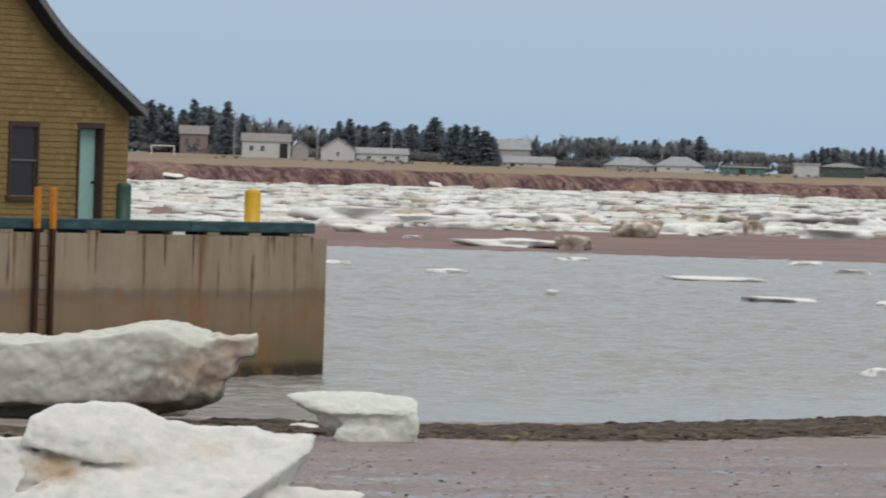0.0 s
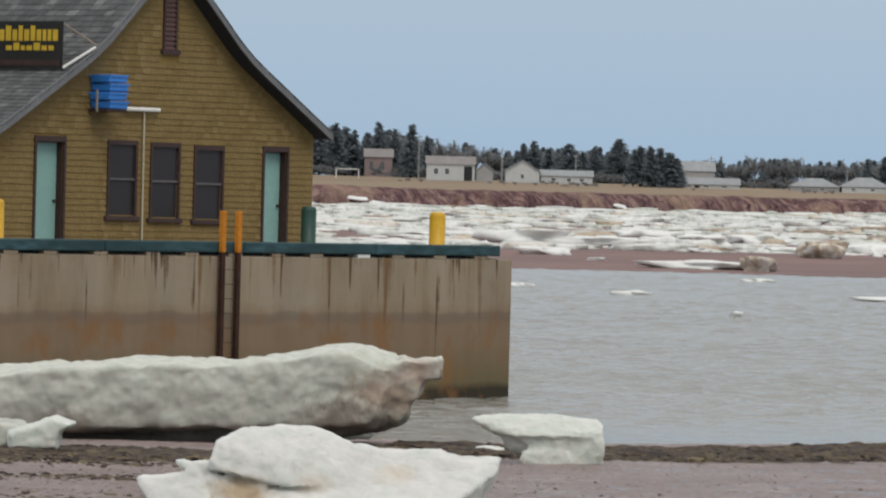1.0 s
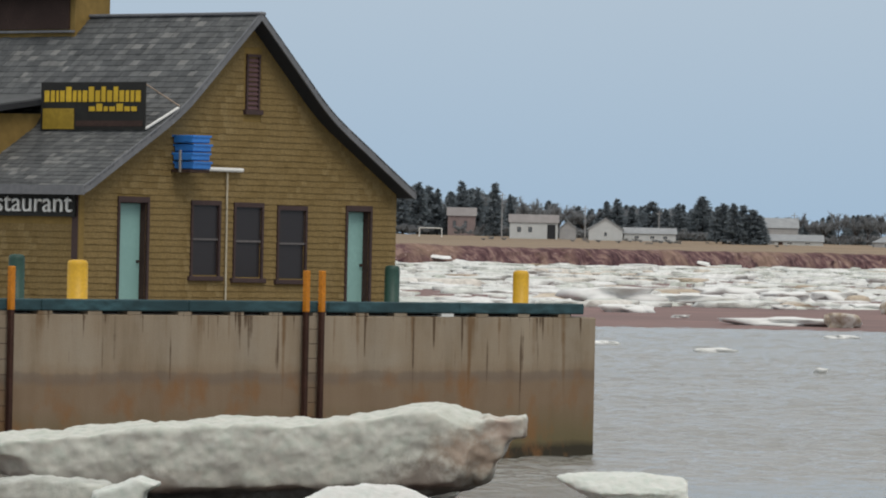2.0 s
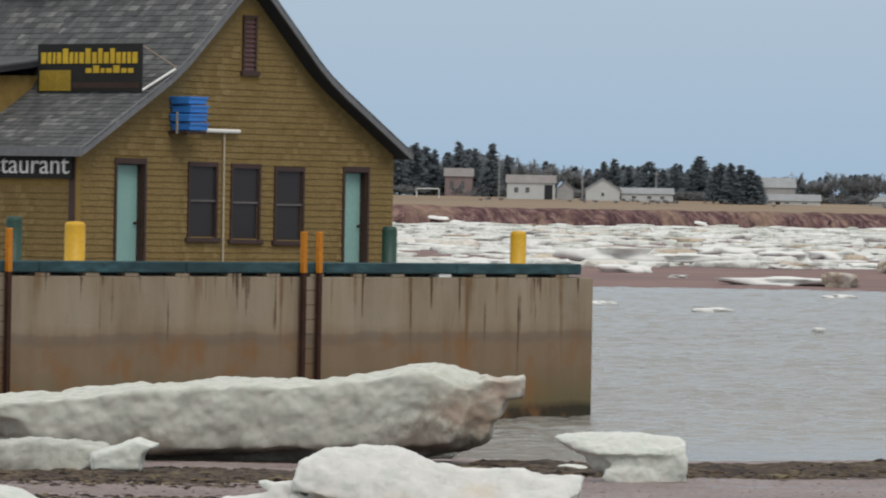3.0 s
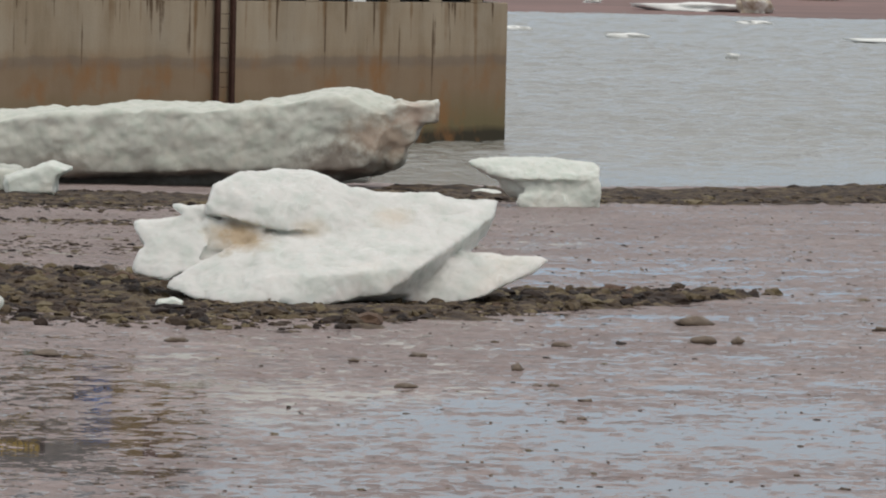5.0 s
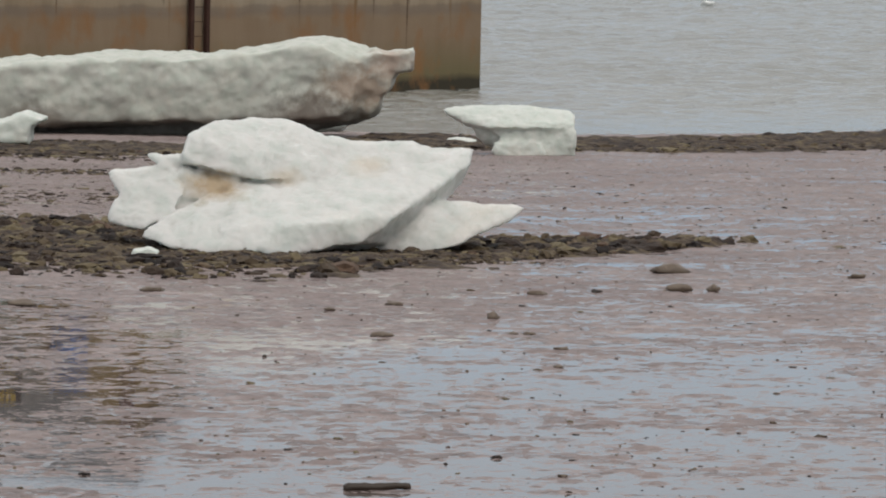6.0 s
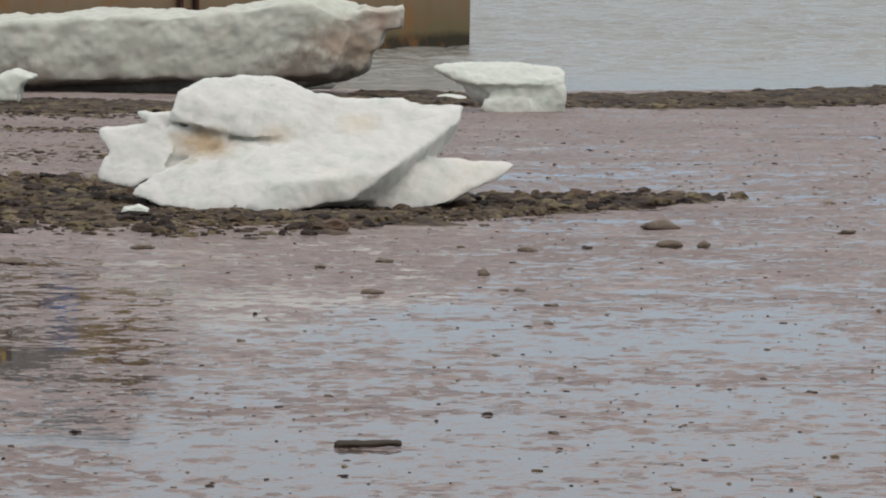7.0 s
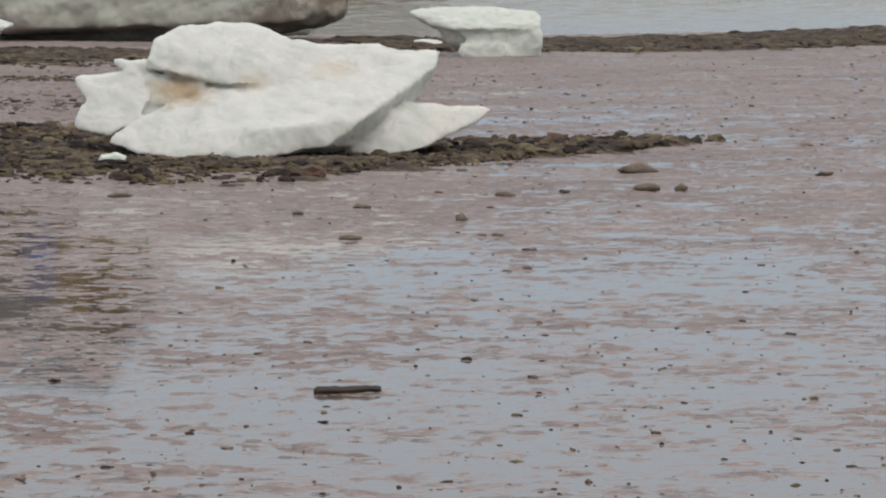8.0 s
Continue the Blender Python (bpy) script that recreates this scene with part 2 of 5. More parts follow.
def varied_islands(name, stops, rough=0.85, spec=0.2, size=0.05, bump=0.4):
    """A mesh of many loose pieces, each with a tone of its own."""
    m = material(name, stops[0][1], rough, spec)
    geo = node(m, "ShaderNodeNewGeometry")
    c = ramp(m, geo.outputs["Random Per Island"], stops)
    f = grain(m, size, 4)
    c = mixed(m, ramp(m, f, [(0.35, (0.6, 0.6, 0.6)), (0.65, (0, 0, 0))]), c, mixed(m, 1.0, c, (0.55, 0.55, 0.55), "MULTIPLY"))
    coloured(m, c)
    bumped(m, f, bump, size * 0.4)
    return m


MUD, FILM, WATER, CONCRETE, CLIFF = mud_material(), film_material(), water_material(), concrete_material(), cliff_material()
ICE_LONG = ice_material("dirty_shore_ice", 0.9, (0.66, 0.69, 0.63), 0.05, 1.25)
ICE_CLEAN = ice_material("white_shore_ice", 0.0, (0.58, 0.6, 0.555), relief=0.18, deep=0.13)
SAND_FAR = weathered("red_sand", (0.2, 0.113, 0.098), 1.2, 0.4, 0.6, stretch=(0.3, 1, 1))
GRASS_FAR = weathered("dry_winter_grass", (0.27, 0.205, 0.14), 5.0, 0.3, 0.95, stretch=(0.3, 1, 1))
SNOW_SHEET = weathered("packed_sea_ice", (0.74, 0.75, 0.72), 5.0, 0.12, 0.7)
FLOE = varied_islands("ice_floes", [(0.0, (0.52, 0.55, 0.49)), (0.3, (0.7, 0.72, 0.68)), (0.85, (0.8, 0.81, 0.79)), (0.95, (0.62, 0.54, 0.43)), (1.0, (0.42, 0.33, 0.24))], 0.6, 0.3, 0.8)
WRACK = varied_islands("wrack_and_clods", [(0.0, (0.012, 0.008, 0.007)), (0.35, (0.04, 0.026, 0.019)), (0.6, (0.085, 0.06, 0.036)), (0.8, (0.13, 0.1, 0.056)), (0.93, (0.185, 0.15, 0.09)), (1.0, (0.1, 0.055, 0.04))], 0.75, 0.3, 0.04, 0.7)
STONE = weathered("brown_wet_stone", (0.16, 0.12, 0.088), 0.03, 0.4, 0.5, 0.4)
OCHRE = varied_islands("ochre_painted_shingles", [(0.0, (0.2, 0.138, 0.053)), (0.4, (0.225, 0.157, 0.063)), (0.85, (0.242, 0.172, 0.073)), (1.0, (0.262, 0.19, 0.085))], 0.8, 0.2, 0.05, 0.3)
OCHRE_WALL = weathered("ochre_sheathing", (0.24, 0.16, 0.05), 0.2, 0.2)
TRIM = weathered("faded_maroon_trim", (0.06, 0.038, 0.036), 0.05, 0.25, 0.6)
MINT = weathered("mint_green_paint", (0.24, 0.42, 0.39), 0.12, 0.12, 0.5, 0.4)
DARK_REVEAL = weathered("dark_brown_wood", (0.056, 0.034, 0.028), 0.05, 0.3)
GLASS = material("dark_window_glass", (0.03, 0.027, 0.029), 0.3, 0.25)
ROOF = varied_islands("grey_asphalt_shingles", [(0.0, (0.085, 0.09, 0.092)), (0.5, (0.11, 0.115, 0.117)), (0.85, (0.135, 0.14, 0.14)), (1.0, (0.21, 0.212, 0.205))], 0.9, 0.2, 0.3, 0.1)
ROOF_EDGE = weathered("grey_fascia", (0.17, 0.175, 0.185), 0.1, 0.2)
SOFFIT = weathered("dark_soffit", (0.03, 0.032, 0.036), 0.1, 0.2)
YELLOW = weathered("yellow_bollard_paint", (0.62, 0.36, 0.02), 0.06, 0.14, 0.45, 0.4)
GREEN = weathered("dark_green_paint", (0.018, 0.06, 0.045), 0.06, 0.2, 0.5, 0.4)
TIMBER = weathered("blue_green_curb_paint", (0.035, 0.08, 0.092), 0.12, 0.55, 0.7, stretch=(0.3, 1, 1))
ORANGE = weathered("orange_ladder_paint", (0.55, 0.2, 0.015), 0.08, 0.25, 0.55)
RUST = weathered("rusted_steel", (0.05, 0.022, 0.015), 0.05, 0.45, 0.85)
BLUE = weathered("blue_plastic", (0.035, 0.2, 0.6), 0.1, 0.18, 0.45, 0.4)
WHITE = weathered("white_paint", (0.75, 0.75, 0.72), 0.4, 0.08, 0.6)
BLACK = weathered("black_sign_board", (0.02, 0.02, 0.018), 0.1, 0.3, 0.6)
GOLD = weathered("gold_sign_paint", (0.6, 0.4, 0.03), 0.1, 0.2, 0.5)
DRIFT = weathered("soaked_driftwood", (0.04, 0.025, 0.015), 0.02, 0.5, 0.55, 0.4, (0.2, 1, 1))
VENT_RED = weathered("faded_red_louvre", (0.11, 0.062, 0.066), 0.05, 0.25, 0.7)


def weed_material():
    """Sodden matted weed: near-black strands, brown and olive tufts."""
    m = material("matted_brown_weed", (0.055, 0.037, 0.023), 0.75, 0.3)
    tuft, strand = grain(m, 0.16, 6, (0.5, 0.6, 1), 0.68), grain(m, 0.03, 4, (0.4, 0.7, 1), 0.7)
    c = ramp(m, math_of(m, "ADD", math_of(m, "MULTIPLY", tuft, 0.65), math_of(m, "MULTIPLY", strand, 0.35)), [(0.4, (0.01, 0.006, 0.005)), (0.48, (0.042, 0.026, 0.018)), (0.54, (0.085, 0.06, 0.036)), (0.62, (0.15, 0.115, 0.066))])
    coloured(m, c)
    bumped(m, math_of(m, "ADD", tuft, math_of(m, "MULTIPLY", strand, 0.4)), 0.9, 0.06)
    return m


WRACK_MAT = weed_material()


# ---- helpers for meshes ----
def mesh_object(name, verts, faces, mat, parent=None, label="", smooth=False):
    me = bpy.data.meshes.new(name)
    me.from_pydata([tuple(v) for v in verts], [], faces)
    me.update()
    if smooth:
        me.polygons.foreach_set("use_smooth", [True] * len(me.polygons))
    me.materials.append(mat)
    ob = new(name, me)
    if parent is not None:
        ob.parent = parent
    if label:
        ob["label"] = label
    return ob


def part(name, bm, mat, parent=None, label="", smooth=False):
    bmesh.ops.recalc_face_normals(bm, faces=bm.faces[:])
    me = bpy.data.meshes.new(name)
    bm.to_mesh(me)
    bm.free()
    if smooth:
        me.polygons.foreach_set("use_smooth", [True] * len(me.polygons))
    me.materials.append(mat)
    ob = new(name, me)
    if parent is not None:
        ob.parent = parent
    if label:
        ob["label"] = label
    return ob


def box(x0, x1, y0, y1, z0, z1, bevel=0.0, bm=None):
    bm2 = bmesh.new()
    bmesh.ops.create_cube(bm2, size=1)
    for v in bm2.verts:
        v.co = Vector(((x0 + x1) / 2 + v.co.x * (x1 - x0), (y0 + y1) / 2 + v.co.y * (y1 - y0), (z0 + z1) / 2 + v.co.z * (z1 - z0)))
    if bevel:
        bmesh.ops.bevel(bm2, geom=bm2.edges[:], offset=bevel, segments=1, affect="EDGES")
    if bm is None:
        return bm2
    me = bpy.data.meshes.new("tmp")
    bm2.to_mesh(me)
    bm2.free()
    bm.from_mesh(me)
    bpy.data.meshes.remove(me)
    return bm


def rod(a, b, r0, r1=None, sides=12, bm=None):
    """A round bar from a to b."""
    bm = bm or bmesh.new()
    a, b = Vector(a), Vector(b)
    q = (b - a).to_track_quat("Z", "Y").to_matrix().to_4x4()
    m = Matrix.Translation((a + b) / 2) @ q
    bmesh.ops.create_cone(bm, cap_ends=True, segments=sides, radius1=r0, radius2=r1 if r1 is not None else r0, depth=(b - a).length, matrix=m)
    return bm


def prism(poly, y0, y1, bm=None):
    """A flat outline in x and z, given thickness from y0 to y1."""
    bm = bm or bmesh.new()
    fr = [bm.verts.new((x, y0, z)) for x, z in poly]
    bk = [bm.verts.new((x, y1, z)) for x, z in poly]
    bm.faces.new(fr)
    bm.faces.new(bk[::-1])
    for i in range(len(poly)):
        j = (i + 1) % len(poly)
        bm.faces.new((fr[i], bk[i], bk[j], fr[j]))
    return bm


def empty(name, m, label="", category="", group="", kind=""):
    ob = new(name)
    ob.empty_display_size = 0.2
    ob.matrix_basis = m
    return tagged(ob, label, category, group, kind)


# ---- the ground ----
LATTICE = np.random.RandomState(17).rand(256, 256) * 2 - 1


def wave_noise(x, y):
    """Smooth noise between -1 and 1 on a lattice of one metre, for whole arrays at once."""
    x, y = np.asarray(x, float), np.asarray(y, float)
    i, j = np.floor(x).astype(int), np.floor(y).astype(int)
    u, v = x - i, y - j
    u, v = u * u * u * (u * (6 * u - 15) + 10), v * v * v * (v * (6 * v - 15) + 10)
    a, b = LATTICE[i % 256, j % 256], LATTICE[(i + 1) % 256, j % 256]
    c, d = LATTICE[i % 256, (j + 1) % 256], LATTICE[(i + 1) % 256, (j + 1) % 256]
    return (a * (1 - u) + b * u) * (1 - v) + (c * (1 - u) + d * u) * v


def mud_relief(x, y):
    """The uneven skin of the flat: broad swells, hand-sized lumps and crumbs, drawn out a little along the shore."""
    x, y = np.asarray(x, float), np.asarray(y, float)
    r = 0.0035 * wave_noise(x * 0.4 + 5, y * 0.45) + 0.0035 * wave_noise(x * 1.3, y * 1.6 + 40)
    r = r + 0.004 * wave_noise(x * 3.1 + 0.3 * y, y * 3.9 + 7) + 0.0052 * wave_noise(x * 6.3 - 0.4 * y, y * 6.9 + 21) + 0.006 * wave_noise(x * 11.7 + 9, y * 8.3)
    lump_ = wave_noise(x * 5.7 + 60, y * 4.3 + 11)
    r = r + 0.012 * np.clip(lump_ - 0.45, 0, 1)
    return r * np.clip((y - 14) / 8, 0, 1) * np.clip((112 - y) / 8, 0, 1)


def beach_plane(x, y):
    """Height of the beach and of the sea bed, before any relief; for whole arrays."""
    x, y = np.asarray(x, float), np.asarray(y, float)
    e = 100.5 + np.where(x >= 20, 20 + 2.0 * (x - 20), 0.05 * np.clip(x, 0, 20) ** 2)
    return np.maximum(np.where(y > 50, 0.02 * (e - y), 0.02 * (e - 50) + 0.007 * (50 - y)), -2.0)


def ground_height(x, y):
    if y < 240:
        return float(beach_plane(x, y) + mud_relief(x, y))
    f = noise.noise((x * 0.03, 7, 2)) * 5 + noise.noise((x * 0.15, 2, 9)) * 1.5
    k = min(1, max(0, (y - 305) / (335 + f - 305)))
    z = -2.0 + 2.0 * k
    if k >= 1:
        z = min(0.5, 0.006 * (y - 335 - f)) + 0.02
    return z


def film_height(x, y):
    """The level of the standing water, deepest on the low near flat; for whole arrays."""
    x, y = np.asarray(x, float), np.asarray(y, float)
    level = np.interp(y, [20, 28, 35, 40, 43, 47, 52, 57, 61, 64, 68, 75, 98], [0.0022, 0.0022, 0.0016, 0.001, -0.0015, -0.0042, -0.005, -0.0045, -0.003, -0.0026, -0.006, -0.006, -0.009])
    return beach_plane(x, y) + level + 0.0016 * wave_noise(x * 0.45 + 3, y * 0.5 + 9) + 0.0002 * np.clip(x, -4, 4)


def ground():
    ys, y = [], -60.0
    while y < 1790:
        ys.append(y)
        y += 6 if y < 20 else 0.06 if y < 62 else 0.13 if y < 104 else 2 if y < 112 else 8 if y < 300 else 2.0 if y < 345 else 12 if y < 460 else 90
    ys = np.array(ys)
    # columns: close in the middle, wide at the rims
    inner = np.linspace(-1, 1, 341)
    outer = np.linspace(0, 1, 16)[1:]
    near = 0.105 * np.clip(np.abs(ys), 0, 160) + 0.7
    half = 14 + 0.12 * np.abs(ys) + np.where(ys > 800, 140, 0)
    X = np.concatenate([-(near[:, None] + (half - near)[:, None] * outer[None, ::-1]), near[:, None] * inner[None, :], near[:, None] + (half - near)[:, None] * outer[None, :]], 1)
    n = X.shape[1]
    Y = np.repeat(ys[:, None], n, 1)
    Z = beach_plane(X, Y) + mud_relief(X, Y)
    for j in np.nonzero(ys >= 240)[0]:
        Z[j] = [ground_height(x, ys[j]) for x in X[j]]
    idx = (np.arange(len(ys) - 1)[:, None] * n + np.arange(n - 1)[None, :]).ravel()
    faces = np.stack([idx, idx + 1, idx + n + 1, idx + n], 1)
    ob = mesh_object("ground", np.stack([X, Y, Z], 2).reshape(-1, 3).tolist(), faces.tolist(), MUD, smooth=True)
    ob.data.materials.append(SAND_FAR)
    deep = ob.data.attributes.new("depth", "FLOAT", "POINT")
    deep.data.foreach_set("value", np.where((Y > 16) & (Y < 98), 1000 * (film_height(X, Y) - Z), -20.0).ravel())
    far = np.repeat((ys[:-1] > 250).astype(int), n - 1)
    ob.data.polygons.foreach_set("material_index", far)
    return tagged(ob, "wet red-brown tidal mud, lumpy and streaked", "ground", kind="structure")


ground()


def on_flat(x, y):
    """Where a small thing rests: on the mud, or in the water's skin."""
    return max(ground_height(x, y), float(film_height(x, y)) - 0.002) if y < 98 else ground_height(x, y)


def standing_water():
    """The film of water left by the tide, lying in the hollows of the mud."""
    ys = np.concatenate([np.arange(16, 62, 0.1), np.arange(62, 98, 0.25)])
    inner = np.linspace(-1, 1, 201)
    cols = np.concatenate([np.linspace(-1.7, -1.05, 8), inner, np.linspace(1.05, 1.7, 8)])
    X = cols[None, :] * (0.105 * ys + 0.7)[:, None]
    Y = np.repeat(ys[:, None], len(cols), 1)
    Z = film_height(X, Y)
    n = len(cols)
    idx = (np.arange(len(ys) - 1)[:, None] * n + np.arange(n - 1)[None, :]).ravel()
    faces = np.stack([idx, idx + 1, idx + n + 1, idx + n], 1)
    ob = mesh_object("water_film", np.stack([X, Y, Z], 2).reshape(-1, 3).tolist(), faces.tolist(), FILM, smooth=True)
    deep = ob.data.attributes.new("depth", "FLOAT", "POINT")
    deep.data.foreach_set("value", (1000 * (Z - beach_plane(X, Y) - mud_relief(X, Y))).ravel())
    return tagged(ob, "thin film of still water lying in the hollows of the mud", "water", kind="structure")


standing_water()


def sea():
    """Short wind waves on the channel, calmer along the beach; flat sheets carry it on to the sides."""
    rng = np.random.RandomState(5)
    ys = [86.0]
    while ys[-1] < 352:
        ys.append(ys[-1] + (0.2 if ys[-1] < 135 else 0.2 + 0.003 * (ys[-1] - 135)))
    ys = np.array(ys)
    s = np.linspace(-1, 1, 221)
    X = s[None, :] * (14 + 0.115 * ys[:, None])
    Y = np.repeat(ys[:, None], len(s), 1)
    Z = np.zeros_like(X)
    for i in range(34):
        lam = 0.55 * 3.2 ** rng.rand()
        th = radians(88) + rng.normal() * 0.55
        k = math.tau / lam
        gust = 0.55 + 0.45 * np.sin(X * rng.uniform(-0.2, 0.2) + Y * rng.uniform(0.05, 0.3) + rng.rand() * 6)
        Z += 0.0125 * lam ** 0.9 * gust * np.sin(k * (X * math.cos(th) + Y * math.sin(th)) + rng.rand() * math.tau)
    edge = 100.5 + 0.05 * np.clip(X, 0, 20) ** 2
    Z *= np.clip((Y - edge - 1) / 14, 0.12, 1) * np.clip((352 - Y) / 20, 0.1, 1)
    n = len(s)
    me = bpy.data.meshes.new("water")
    idx = (np.arange(len(ys) - 1)[:, None] * n + np.arange(n - 1)[None, :]).ravel()
    faces = np.stack([idx, idx + 1, idx + n + 1, idx + n], 1)
    verts = np.stack([X, Y, Z], 2).reshape(-1, 3)
    o = len(verts)
    side = []
    for sg in (-1, 1):
        side += [(sg * 23.88, 86, 0), (sg * 700, 86, 0), (sg * 700, 352, 0), (sg * 54.48, 352, 0)]
    me.from_pydata(verts.tolist() + side, [], faces.tolist() + [(o + 3, o + 2, o + 1, o), (o + 4, o + 5, o + 6, o + 7)])
    me.polygons.foreach_set("use_smooth", [True] * len(me.polygons))
    me.materials.append(WATER)
    return new("water", me)


water = sea()
tagged(water, "grey rippled sea water in the channel", "water", kind="structure")


# ---- the far shore ----
def cliff_line(x):
    """Distance of the cliff's foot, its run inland, and the height of its top."""
    base = float(np.interp(x, [-140, -50, 40, 110, 240], [1280, 1300, 1400, 1560, 1650])) + 14 * noise.noise((x * 0.01, 1, 0)) + 5 * noise.noise((x * 0.06, 4, 0))
    top = 4.45 + base * (0.00106 - 2.9e-6 * (1745 - base) / 2.6) - 0.003 * min(x, 420) + 0.4 * noise.noise((x * 0.02, 8, 0)) + 0.35 * noise.noise((x * 0.11, 3, 1)) + 0.2 * noise.noise((x * 0.37, 5, 1))
    return base, 12 + 4 * noise.noise((x * 0.04, 0, 5)), top


def far_shore():
    """A low red cliff under a field of dry grass; both run on far to the sides."""
    verts, faces = [], []
    xs = np.concatenate([np.linspace(-900, -160, 60), np.arange(-158, 420, 1.6), np.linspace(425, 1600, 90)])
    prof = [(0.0, 0.0), (0.1, 0.2), (0.22, 0.42), (0.36, 0.62), (0.52, 0.8), (0.75, 0.95), (1.0, 1.0)]
    for x in xs:
        base, run, top = cliff_line(x)
        for k, h in prof:
            wob = (3.2 * noise.noise((x * 0.22, k * 2, 2)) + 2.4 * noise.noise((x * 0.6, k * 4, 5))) * (1 - k) * (0.2 + k) * 2.6
            verts.append((x, base + run * k + wob, -0.5 + (top + 0.5) * h))
    n = len(prof)
    for i in range(len(xs) - 1):
        for k in range(n - 1):
            a = i * n + k
            faces.append((a, a + n, a + n + 1, a + 1))
    cliff = mesh_object("cliff", verts, faces, CLIFF)
    tagged(cliff, "low red earth cliff along the far shore", "cliff", kind="structure")
    verts, faces = [], []
    ys = [0, 1790, 1830, 1880, 1950, 2100, 2600, 4800]
    for y in ys:
        for x in xs:
            if y == 0:
                base, run, top = cliff_line(x)
                verts.append((x, base + run, top))
            else:
                verts.append((x * (1 if y < 2200 else 2.2), y, field_height(x, y) + 0.25 * noise.noise((x * 0.03, y * 0.02, 6))))
    n = len(xs)
    for j in range(len(ys) - 1):
        for i in range(n - 1):
            a = j * n + i
            faces.append((a, a + 1, a + n + 1, a + n))
    field = mesh_object("field", verts, faces, GRASS_FAR, smooth=True)
    tagged(field, "dry yellow-brown grass field above the cliff", "field", kind="structure")


def field_height(x, y):
    return float(np.interp(y, [1752, 1765, 1790, 1830, 1880, 1950, 2100], [6.0, 6.5, 7.3, 8.2, 8.9, 9.3, 9.5])) - 0.004 * min(x, 420)


far_shore()


def lump(rng, sx, sy, sz, sub=1, rough=0.35, flat=0.0):
    """Points and faces of one uneven lump, its foot at 0."""
    bm = bmesh.new()
    bmesh.ops.create_icosphere(bm, subdivisions=sub, radius=1)
    off = Vector((rng.uniform(-50, 50), rng.uniform(-50, 50), rng.uniform(-50, 50)))
    vs = []
    for v in bm.verts:
        p = v.co * (1 + rough * noise.noise(v.co * 1.3 + off) + 0.4 * rough * noise.noise(v.co * 3.1 + off))
        z = p.z
        if flat and z > flat:
            z = flat + (z - flat) * 0.25
        vs.append((p.x * sx, p.y * sy, max(z, -0.45) * sz + 0.4 * sz))
    fs = [tuple(v.index for v in f.verts) for f in bm.faces]
    bm.free()
    return vs, fs


def scatter(name, lumps, mat, smooth=False):
    """Many loose pieces in one mesh: rows of place, size, turn, and a shape to use."""
    V, F, o = [], [], 0
    for (x, y, z), s, turn, (vs, fs) in lumps:
        a = np.array(vs) * np.array(s)
        c, d = math.cos(turn), math.sin(turn)
        a = np.stack([a[:, 0] * c - a[:, 1] * d + x, a[:, 0] * d + a[:, 1] * c + y, a[:, 2] + z], 1)
        V.append(a)
        F += [tuple(i + o for i in f) for f in fs]
        o += len(vs)
    return mesh_object(name, np.concatenate(V).tolist(), F, mat, smooth=smooth)


def pack_edge(x):
    return float(np.interp(x, [0, 14, 31, 55, 90], [410, 413, 421, 448, 470])) + 7 * noise.noise((x * 0.09, 3, 3))


def pack_ice():
    """The field of broken ice between the far sand and the cliff."""
    rng = random.Random(11)
    xs, ys = np.linspace(-1, 1, 60), np.concatenate([np.linspace(405, 560, 24), np.linspace(600, 1760, 30)])
    verts, faces = [], []
    for y in ys:
        for s in xs:
            x = s * (60 + 0.2 * y)
            edge = pack_edge(x) + 4
            z = 0.12 + 0.35 * noise.noise((x * 0.09, y * 0.05, 1)) + 0.15 + min(0.45, 0.0004 * (y - 420))
            if y < edge:
                z = -0.3
            verts.append((x, y, z))
    n = len(xs)
    for j in range(len(ys) - 1):
        for i in range(n - 1):
            a = j * n + i
            faces.append((a, a + 1, a + n + 1, a + n))
    sheet = mesh_object("ice_sheet", verts, faces, SNOW_SHEET, smooth=True)
    tagged(sheet, "packed white sea ice along the far shore", "sea ice", kind="stuff")
    shapes = [lump(rng, 1, 1, 1, 2, 0.75, flat=0.1 + 0.5 * rng.random()) for _ in range(24)]
    pieces = []
    for _ in range(4600):
        y = 410 + 1320 * rng.random() ** 1.9
        x = rng.uniform(-1, 1) * (25 + 0.09 * y) + 0.042 * y
        if y < pack_edge(x):
            continue
        k = 0.75 + y / 900
        w = k * (0.5 + 2.2 * rng.random() ** 1.6)
        pieces.append(((x, y, 0.15 + min(0.45, 0.0004 * (y - 420))), (w, w * rng.uniform(0.6, 1.2), (0.7 + y / 2200) * (0.25 + 0.8 * rng.random() ** 1.8)), rng.uniform(-0.9, 0.9), rng.choice(shapes)))
    ob = scatter("pack_ice", pieces, FLOE, True)
    tagged(ob, "field of broken white ice floes", "sea ice", kind="stuff")


pack_ice()


